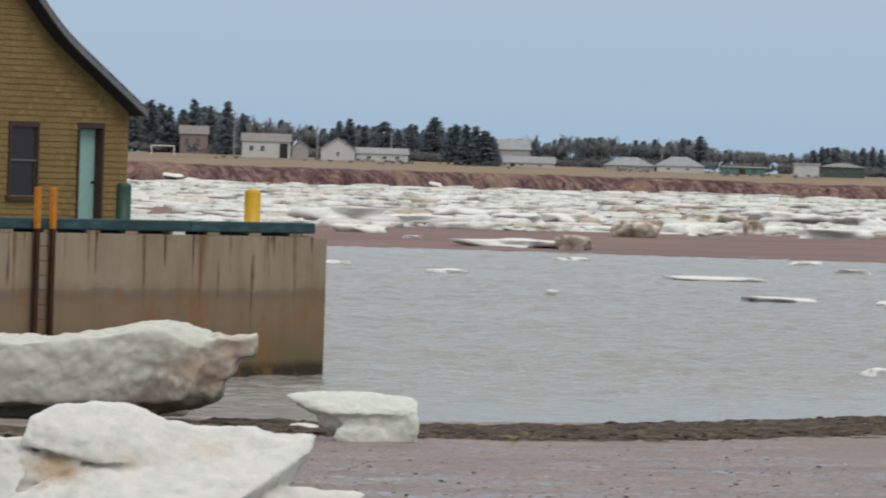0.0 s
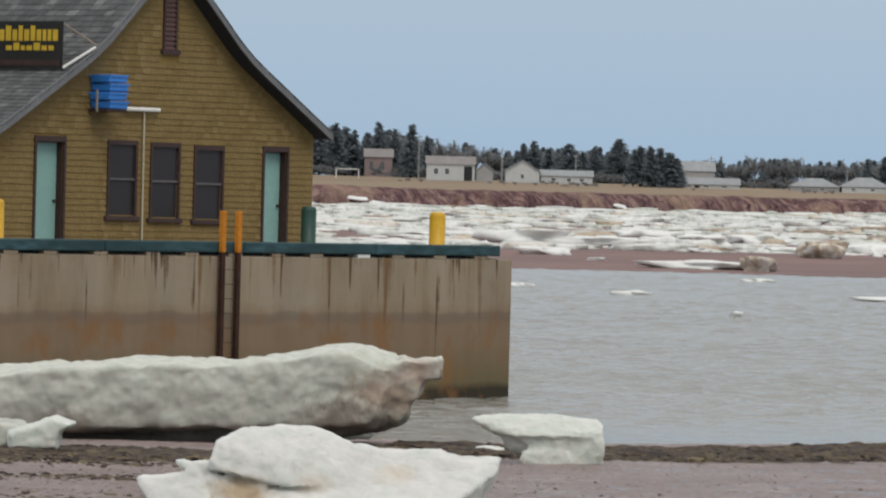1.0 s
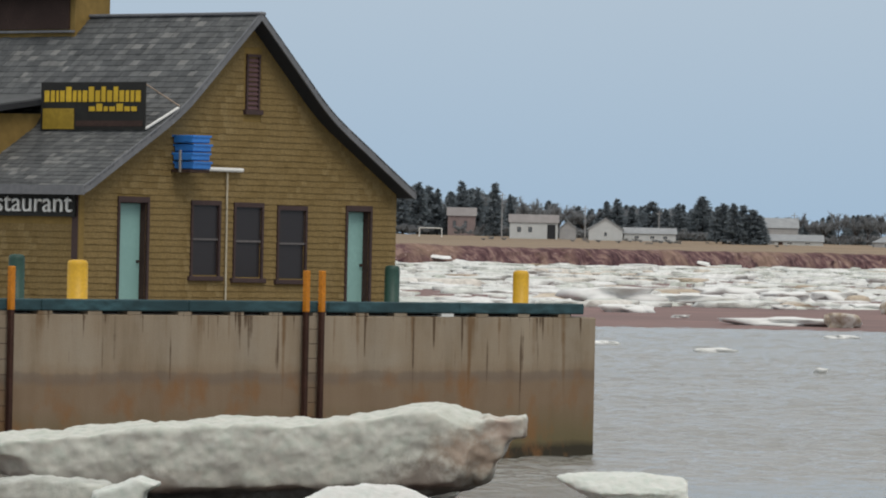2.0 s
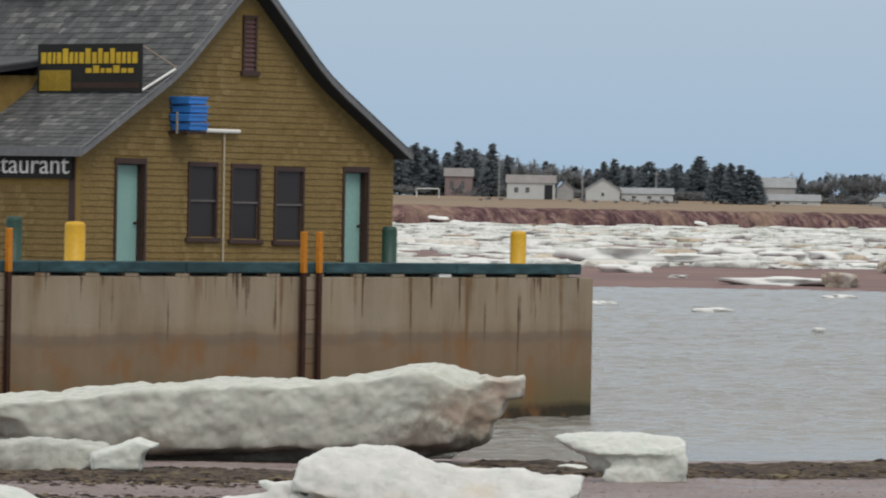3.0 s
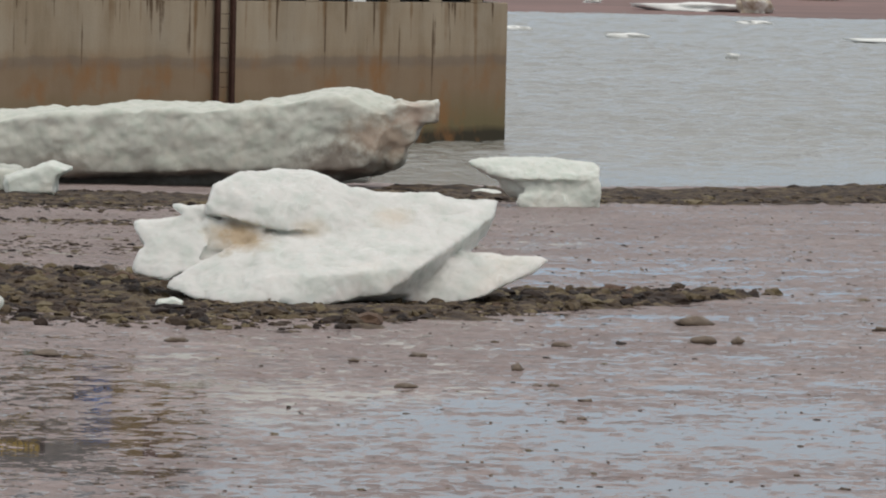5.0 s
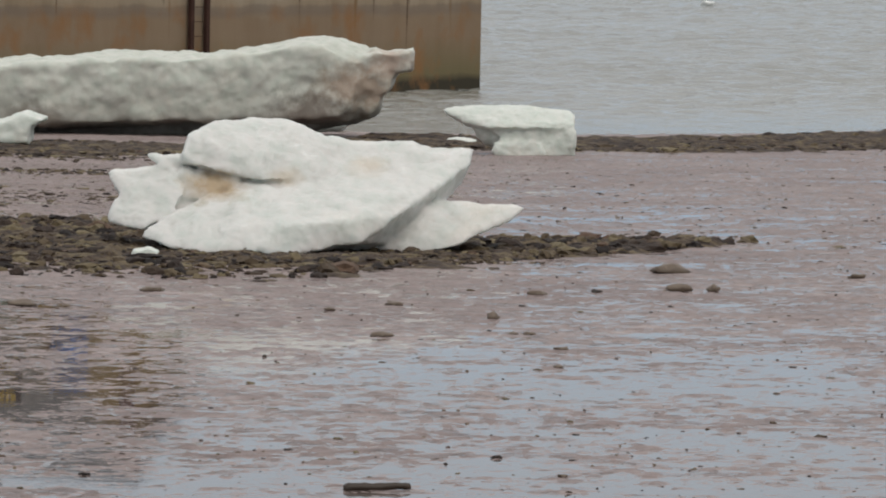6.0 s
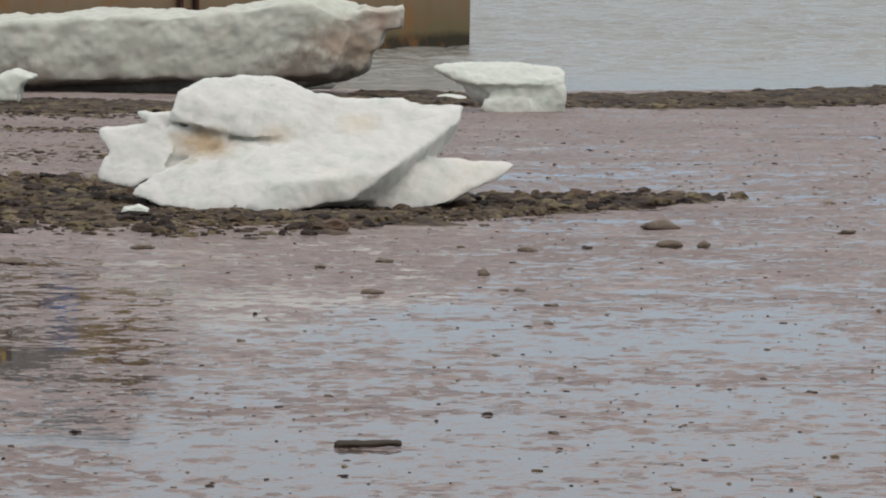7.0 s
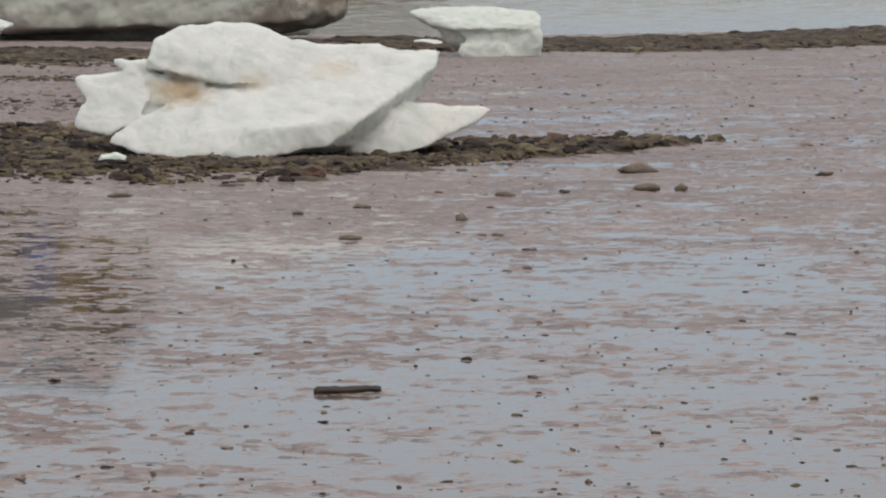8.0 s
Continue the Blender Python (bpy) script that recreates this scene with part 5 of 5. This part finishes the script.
TILTED_PLATE = [(-0.09, 0.75, 0.84), (0.45, 0.8, 0.99), (1.48, 0.7, 0.97), (1.43, 0.5, 0.84), (1.05, 0.1, 0.63), (0.76, -0.35, 0.41), (0.25, -0.62, 0.36), (-0.28, -0.75, 0.32), (-0.7, -0.7, 0.32), (0.44, -0.6, 0.16), (-0.27, -0.85, 0.03), (-0.58, -0.85, -0), (-0.58, -0.88, 0.12), (-0.91, -0.7, 0.25), (-0.83, -0.02, 0.67), (-0.51, 0.1, 0.69), (1.41, 0.75, 0.64), (1.06, 0.45, 0.32), (0.74, 0.2, 0.09), (-0.51, 0.5, 0.19)]
FOOT = [(-1.63, -0.5, 0.16), (-1.6, -0.45, 0.23), (-1.32, -0.3, 0.42), (-0.98, -0.15, 0.57), (-0.66, -0.15, 0.61), (-0.55, -0.5, 0.46), (-0.56, -0.92, 0.07), (-0.69, -0.95, 0.02), (-0.95, -0.9, 0.04), (-1.33, -0.72, 0.08), (-1.46, 0.1, 0.06), (-0.5, 0.4, 0.2)]
WEB = [(-1.39, -0.02, 0.58), (-0.99, 0, 0.63), (-0.96, -0.12, 0.43), (-1.35, -0.25, 0.26), (-1.56, -0.2, 0.23), (-1.38, 0.5, 0.49), (-1, 0.5, 0.4), (-1.53, 0.4, 0.22)]
STAINED_SHELF = [(-1.36, -0.03, 0.64), (-1.29, 0.05, 0.79), (-0.73, -0.03, 0.74), (-0.76, -0.12, 0.6), (-1.09, -0.16, 0.5), (-1.31, -0.08, 0.51), (-1.33, 0.6, 0.6), (-0.73, 0.6, 0.61)]
SIDE_LOBES = ([(-1.99, 0.05, 0.73), (-1.91, 0.1, 0.76), (-1.4, 0.1, 0.81), (-1.29, 0.1, 0.76), (-1.25, -0.2, 0.54), (-1.83, -0.15, 0.48), (-1.91, -0.05, 0.57), (-1.98, 0.5, 0.69), (-1.39, 0.5, 0.76), (-1.37, 0.4, 0.47), (-1.86, 0.4, 0.49)],
              [(-1.9, -0.1, 0.51), (-1.25, -0.15, 0.61), (-1.35, -0.3, 0.38), (-1.64, -0.38, 0.23), (-1.82, -0.33, 0.25), (-1.97, -0.2, 0.3), (-1.94, -0.15, 0.42), (-1.91, 0.4, 0.27), (-1.37, 0.4, 0.28)])
EAR = [(-1.62, 0.15, 0.91), (-1.48, 0.1, 0.89), (-1.28, 0.1, 0.92), (-1.26, 0.1, 0.73), (-1.45, 0.05, 0.76), (-1.55, 0.4, 0.87), (-1.3, 0.5, 0.88), (-1.29, 0.5, 0.74)]
TONGUE = [(1.15, 0.25, 0.52), (1.54, 0.3, 0.51), (1.93, 0.3, 0.48), (1.98, 0.3, 0.45), (1.86, 0.2, 0.36), (1.59, 0.05, 0.24), (1.35, -0.1, 0.12), (1.17, -0.15, 0.06), (0.79, -0.1, 0.03), (0.55, 0, 0.04), (0.79, 0.05, 0.25), (1, 0.1, 0.42), (1.17, 0.7, 0.47), (1.87, 0.6, 0.41), (1.23, 0.5, 0.07), (0.58, 0.5, 0.06)]
CORE = [(x, y, z) for x in (-1.3, 1.2) for y in (0.1, 0.7) for z in (-0.12, 0.3)]
HEART = [(x, y, z) for x in (-1.5, -0.3) for y in (0.12, 0.8) for z in (0, 0.72)]
broken_ice("ice_block", (-0.36, 53.3, 0.93), [CAP, CAP_TAIL, TILTED_PLATE, FOOT, WEB, STAINED_SHELF, *SIDE_LOBES, EAR, TONGUE, CORE, HEART],
           ice_material("rotten_white_ice", 0.0, (0.595, 0.593, 0.567), relief=0.05, deep=0.24, stains=(((-0.98, -0.1, 0.62), 0.2, (0.4, 0.29, 0.17)), ((0.5, 0.2, 0.84), 0.14, (0.58, 0.53, 0.46)), ((-0.3, 0.0, 0.72), 0.12, (0.55, 0.5, 0.42)))),
           "large worn white ice block with brown stains", 0.018, (0.3, 0.09), (0.07, 0.022))
# the long dirty floe at the water's edge
ice_block("ice_floe", 96.5, [
    ([(-8.43, 0.94), (-8.19, 1.06), (-7.61, 1.10), (-6.64, 1.21), (-5.86, 1.30), (-5.09, 1.33), (-4.02, 1.42), (-2.47, 1.46), (-1.51, 1.59), (-0.97, 1.71), (-0.30, 1.73), (0.01, 1.62), (0.22, 1.49), (0.42, 1.46), (0.41, 1.07), (0.28, 0.78), (0.24, 0.60), (0.02, 0.42), (-1.00, 0.38), (-2.74, 0.30), (-4.97, 0.22), (-6.43, 0.23), (-7.59, 0.27), (-7.93, 0.50), (-8.01, 0.72), (-8.38, 0.79)], -0.95, 1.6, -0.06),
    ([(-7.79, 0.70), (-5.27, 0.95), (-2.37, 1.11), (-0.24, 1.15), (0.06, 0.87), (-0.03, 0.36), (-0.70, 0.25), (-2.73, 0.03), (-5.26, -0.06), (-7.20, -0.10), (-7.78, 0.12)], -0.15, 1.2, -0.1),
    # the beak at its end
    ([(-0.05, 1.53), (0.16, 1.55), (0.30, 1.65), (0.58, 1.60), (0.94, 1.64), (0.94, 1.28), (0.73, 1.25), (0.60, 1.13), (0.58, 0.96), (0.41, 0.82), (0.36, 0.62), (0.19, 0.46), (-0.08, 0.67)], -0.75, 0.1, -0.15),
], ice_material("dirty_floe_ice", 0.92, (0.53, 0.54, 0.485), 0.15, 1.05, relief=0.14, deep=0.07, stains=(((3.75, -0.95, 1.1), 0.5, (0.38, 0.29, 0.225)), ((4.3, -0.7, 1.5), 0.32, (0.42, 0.32, 0.26)), ((2.9, -0.9, 0.55), 0.55, (0.17, 0.138, 0.115)), ((-1.7, -0.9, 0.45), 0.34, (0.21, 0.18, 0.15)), ((0.6, -0.9, 0.3), 0.3, (0.17, 0.14, 0.115)))), "long slab of dirty grey-white shore ice", 0.035, (0.9, 0.2), (0.32, 0.12), smooth=4)
# the small one beside it: a broad slab on two stumps
broken_ice("ice_block", (2.37, 87.6, 0.2), [
    [(-1.06, 0, 0.75), (-0.79, 0.2, 0.8), (-0.12, 0.4, 0.82), (0.59, 0.4, 0.78), (0.96, 0.2, 0.76), (1.03, 0, 0.65), (1.02, -0.1, 0.48), (0.4, -0.28, 0.51), (-0.26, -0.25, 0.49), (-0.73, -0.1, 0.56), (-0.82, 0.9, 0.71), (0.07, 1.1, 0.78), (1.01, 1, 0.68), (0.96, 0.7, 0.38), (-0.55, 0.6, 0.43)],
    [(-0.35, -0.12, 0.51), (0.4, -0.18, 0.61), (1.02, -0.08, 0.59), (1.01, -0.12, 0.33), (1.06, -0.05, 0.05), (0.59, -0.2, -0), (0.37, -0.22, 0.04), (0.31, -0.2, 0.4), (-0.17, -0.15, 0.36), (1.01, 0.5, 0.08), (0.08, 0.5, 0.1)],
    [(-0.22, -0.24, 0.24), (0.15, -0.25, 0.3), (0.5, -0.24, 0.26), (0.6, -0.24, 0.06), (0.15, -0.29, 0.0), (-0.2, -0.29, 0.02), (-0.27, -0.24, 0.14), (0.06, 0.1, 0.47), (0.42, 0.2, 0.12), (-0.11, 0.2, 0.11)],
    [(-0.61, 0, 0.52), (-0.08, -0.1, 0.52), (-0.07, -0.05, 0.17), (-0.38, 0.1, 0.24), (-0.51, 0.1, 0.36), (-0.28, 0.7, 0.39), (-0.28, 0.6, 0.17)],
], ICE_CLEAN, "small white ice block stranded by the waterline", 0.025, (0.3, 0.1), (0.1, 0.04))
ice_block("ice_block", 47.5, [
    ([(-4.58, 1.54), (-4.20, 1.57), (-3.72, 1.57), (-3.38, 1.55), (-3.34, 1.44), (-3.21, 1.26), (-3.28, 1.14), (-3.62, 1.07), (-4.19, 1.03), (-4.62, 1.08)], -0.4, 0.6, 0.2),
], ICE_CLEAN, "white ice block on the brown wrack", 0.03, (0.4, 0.1), (0.12, 0.04))
ice_block("ice_block", 63.5, [
    ([(-6.07, 1.20), (-5.50, 1.23), (-5.11, 1.19), (-4.80, 1.06), (-4.78, 0.98), (-5.11, 0.88), (-5.55, 0.81), (-6.06, 0.75)], -0.5, 0.8, 0.3),
], ICE_CLEAN, "low smooth white ice slab on the mud", 0.04, (0.4, 0.08), (0.12, 0.03))
ice_block("ice_block", 80.0, [
    ([(-7.26, 0.84), (-6.81, 0.89), (-6.71, 0.69), (-6.67, 0.44), (-6.92, 0.35), (-7.25, 0.36)], -0.3, 0.4, 0.1),
], ICE_CLEAN, "white ice lump beside the low slab", 0.04, (0.3, 0.08), (0.12, 0.03))
ice_block("ice_block", 86.5, [
    ([(-7.59, 0.69), (-6.81, 0.81), (-6.02, 0.79), (-5.54, 0.73), (-5.58, 0.38), (-6.27, 0.23), (-7.14, 0.22), (-7.58, 0.29)], -0.5, 0.5, 0.3),
], ICE_LONG, "grey-white ice slab in front of the long floe", 0.045, (0.4, 0.12), (0.12, 0.04))
ice_block("ice_block", 86.0, [
    ([(-5.74, 0.62), (-5.34, 0.75), (-5.02, 0.86), (-4.72, 0.77), (-4.95, 0.63), (-4.98, 0.39), (-5.72, 0.36)], -0.3, 0.4, 0.1),
], ICE_CLEAN, "jagged white piece of ice on the wrack", 0.035, (0.25, 0.1), (0.1, 0.04))
ice_block("ice_chunk", 51.2, [
    ([(-2.01, 1.07), (-1.87, 1.10), (-1.77, 1.07), (-1.80, 1.01), (-2.02, 1.00)], -0.06, 0.08, 0.0),
], ICE_CLEAN, "small chunk of ice among the clods", 0.012, (0.1, 0.03), (0.04, 0.01))


ice_block("ice_chunk", 98.5, [
    ([(-0.89, 0.16), (-0.67, 0.28), (-0.42, 0.32), (-0.14, 0.24), (-0.24, 0.12), (-0.76, 0.08)], -0.3, 0.4, 0.3),
], ICE_CLEAN, "flat chunk of ice awash beside the long floe", 0.03, (0.2, 0.06), (0.08, 0.02))
ice_block("ice_chunk", 93.0, [
    ([(1.34, 0.20), (1.57, 0.25), (1.80, 0.26), (1.99, 0.23), (1.93, 0.15), (1.38, 0.14)], -0.3, 0.4, 0.3),
], ICE_CLEAN, "flat grey chunk of ice behind the small block", 0.03, (0.2, 0.06), (0.08, 0.02))


# ---- wrack: clods, weed and small stones washed up in bands ----
# the bank along the tide's edge: where its middle runs, and half its breadth; it passes in front of the long floe
SHORE_MID = ([-1, 0.5, 4.8, 8.5, 16], [86.5, 94.5, 94.0, 97.5, 106.0])
SHORE_HALF = ([-1, 0.5, 4.8, 8.5, 16], [4.6, 5.5, 5.5, 6.5, 8.0])


def mat_height(x, y):
    """Height over the mud of the matted weed: one bank round the big block, one along the tide's edge."""
    tex = 0.16 * noise.noise((x * 21, y * 16, 3)) + 0.5 * noise.noise((x * 1.1, y * 0.8, 4)) + 0.35 * noise.noise((x * 3.3, y * 2.6, 8)) + 0.25 * noise.noise((x * 9, y * 7, 1))
    k1 = 1 - abs(y - float(np.interp(x, *SHORE_MID))) / float(np.interp(x, *SHORE_HALF))
    if x < -0.3:
        mid, half = 54.6, 5.6
    else:
        mid, half = 52.6 + 1.05 * x, max(0.3, 4.2 - 1.0 * x)
    k2 = 1 - abs(y - mid) / half
    if x > 3.8:
        k2 = -1
    front = 0.6 if (-2.2 < x < 1.2 and y < 53.5) else 1.0
    return max(0.16 * (min(k1, 0.7) + 0.9 * tex - 0.25), front * 0.13 * (min(k2, 0.6) + 1.1 * tex - 0.22))


def weed_mats():
    """The matted weed itself: broken, lumpy sheets that rise out of the mud."""
    V, F = [], []
    for x0, x1, y0, y1, dx, dy in ((-7.5, 4.2, 47, 62, 0.05, 0.07), (-13, 17, 80, 118, 0.12, 0.16)):
        xs, ys = np.arange(x0, x1, dx), np.arange(y0, y1, dy)
        index = {}

        def vert(i, j):
            if (i, j) not in index:
                x, y = xs[i], ys[j]
                index[i, j] = len(V)
                h = mat_height(x, y)
                V.append((x, y, ground_height(x, y) + max(h, -0.03) - 0.004))
            return index[i, j]

        H = [[mat_height(x, y) for y in ys] for x in xs]
        for i in range(len(xs) - 1):
            for j in range(len(ys) - 1):
                if max(H[i][j], H[i + 1][j], H[i][j + 1], H[i + 1][j + 1]) > 0:
                    F.append((vert(i, j), vert(i + 1, j), vert(i + 1, j + 1), vert(i, j + 1)))
    ob = mesh_object("weed_mat", V, F, WRACK_MAT, smooth=True)
    tagged(ob, "matted dark brown seaweed lying on the mud", "seaweed", kind="stuff")


weed_mats()


def wrack():
    rng = random.Random(21)
    shapes = [lump(rng, 1, 1, 1, 2, 0.75) for _ in range(24)]
    fine = []

    def band(n, where, lo, hi, tall=0.7):
        for _ in range(n):
            x, y = where()
            s = lo + (hi - lo) * rng.random() ** 2
            if -2.2 < x < 1.4 and 51.2 < y < 53:
                s = min(s, 0.03)
            fine.append(((x, y, on_flat(x, y) - 0.15 * s + mound(x, y)), (s * rng.uniform(0.6, 1.7), s * rng.uniform(0.8, 1.5), s * rng.uniform(0.22, tall)), rng.uniform(0, 6.3), rng.choice(shapes)))

    def mound(x, y):
        return 0.6 * max(0.0, mat_height(x, y))

    # round the big block and off to its side
    def near_block():
        while True:
            x, y = rng.uniform(-6.5, 4.2), rng.gauss(54.5, 3.2)
            left = x < -0.3
            lo, hi = (48.3 + 0.35 * max(0, x + 1), 60 - 1.0 * max(0, x + 2.3)) if left else (49.6 + 1.7 * x, 56.5 + 0.5 * x)
            if lo < y < hi and (x < 1.2 or rng.random() < (4.2 - x) / 3):
                return x, y

    band(6000, near_block, 0.006, 0.045, 0.8)
    band(5200, near_block, 0.02, 0.075, 0.9)
    band(260, near_block, 0.06, 0.13, 0.7)

    def shore():
        x = rng.uniform(-12, 16)
        y = float(np.interp(x, *SHORE_MID)) + float(np.interp(x, *SHORE_HALF)) * rng.uniform(-1, 1) * (0.7 + 0.45 * abs(noise.noise((x * 0.3, 0, 5))))
        return x, y

    band(9000, shore, 0.012, 0.06, 0.7)
    band(2400, shore, 0.04, 0.12, 0.5)
    band(900, lambda: (rng.uniform(-9, -1.2), 75.5 + rng.gauss(0, 0.7)), 0.015, 0.06, 0.5)
    band(500, lambda: (rng.uniform(-9, -1.6), 82 + rng.gauss(0, 0.6)), 0.015, 0.06, 0.5)
    band(900, lambda: (rng.uniform(-9, -0.5), 66 + rng.gauss(0, 1.6)), 0.01, 0.05, 0.5)
    band(1500, lambda: (rng.uniform(-8, 9), rng.uniform(56, 92)), 0.006, 0.03, 0.5)
    ob = scatter("wrack", fine, WRACK)
    tagged(ob, "brown seaweed wrack and clods of mud", "seaweed", kind="stuff")
    # crumbs over the open mud
    fine.clear()

    def open_mud():
        y = 24 + 60 * rng.random() ** 1.4
        return rng.uniform(-1, 1) * (0.1 * y + 1.5), y

    band(4200, open_mud, 0.003, 0.011, 0.9)
    band(900, open_mud, 0.006, 0.022, 0.7)
    band(70, open_mud, 0.02, 0.045, 0.5)
    tagged(scatter("mud_crumbs", fine, WRACK), "dark crumbs of mud and weed on the wet flat", "debris", kind="stuff")


wrack()


def stone(x, y, sx, sz, label="dark wet stone on the mud"):
    rng = random.Random(int(x * 100) + int(y * 7))
    vs, fs = lump(rng, sx * 0.42, sx * 0.36, sz * 0.6, 2, 0.75)
    ob = mesh_object("stone", vs, fs, STONE, smooth=True)
    ob.location = (x, y, on_flat(x, y) - 0.05 * sz)
    return tagged(ob, label, "stone", "stones on the mud")


for x, y, sx, sz in (
    (2.83, 50.23, 0.36, 0.13), (2.78, 47.85, 0.26, 0.08), (3.07, 47.82, 0.11, 0.06),
    (1.10, 44.08, 0.11, 0.07), (0.22, 41.98, 0.17, 0.05), (1.34, 42.42, 0.11, 0.03),
    (1.21, 42.34, 0.08, 0.025), (1.44, 39.15, 0.085, 0.025), (1.53, 40.88, 0.14, 0.03),
    (-0.19, 44.65, 0.12, 0.035), (1.53, 47.06, 0.2, 0.04), (1.19, 31.41, 0.06, 0.018),
    (3.89, 40.63, 0.045, 0.03), (0.59, 35.65, 0.025, 0.012), (0.68, 35.66, 0.03, 0.012),
    (-0.27, 32.03, 0.02, 0.012), (1.27, 26.39, 0.04, 0.02), (-1.41, 26.36, 0.07, 0.02),
    (-0.46, 27.77, 0.09, 0.012), (1.13, 33.91, 0.035, 0.012), (4.46, 49.67, 0.2, 0.05),
    (-1.68, 46.71, 0.22, 0.06), (0.33, 45.43, 0.2, 0.04), (-2.64, 44.71, 0.28, 0.06)):
    stone(x, y, sx, sz)


def driftwood():
    x, y = 0.15, 30.55
    bm = bmesh.new()
    rng = random.Random(2)
    rings = []
    for i, k in enumerate(np.linspace(-1, 1, 17)):
        r = (0.029 + 0.008 * max(0, -k - 0.5)) * (1 - 0.4 * max(0, k)) * (0.7 if abs(k) > 0.98 else 1)
        cx, cz = 0.185 * k, 0.014 + 0.006 * math.sin(k * 1.6 + 0.8) - 0.004 * math.cos(k * 5)
        rings.append([bm.verts.new((cx, 0.03 * k + r * math.cos(a) * (1 + 0.2 * rng.random()), cz + r * 0.75 * math.sin(a) * (1 + 0.25 * rng.random()))) for a in np.linspace(0, math.tau, 11)[:-1]])
    for p, q in zip(rings, rings[1:]):
        for i in range(10):
            bm.faces.new((p[i], p[(i + 1) % 10], q[(i + 1) % 10], q[i]))
    bm.faces.new(rings[0][::-1])
    bm.faces.new(rings[-1])
    ob = part("driftwood", bm, DRIFT, smooth=True)
    ob.location = (x, y, on_flat(x, y))
    return tagged(ob, "dark soaked stick of driftwood on the mud", "driftwood")


driftwood()
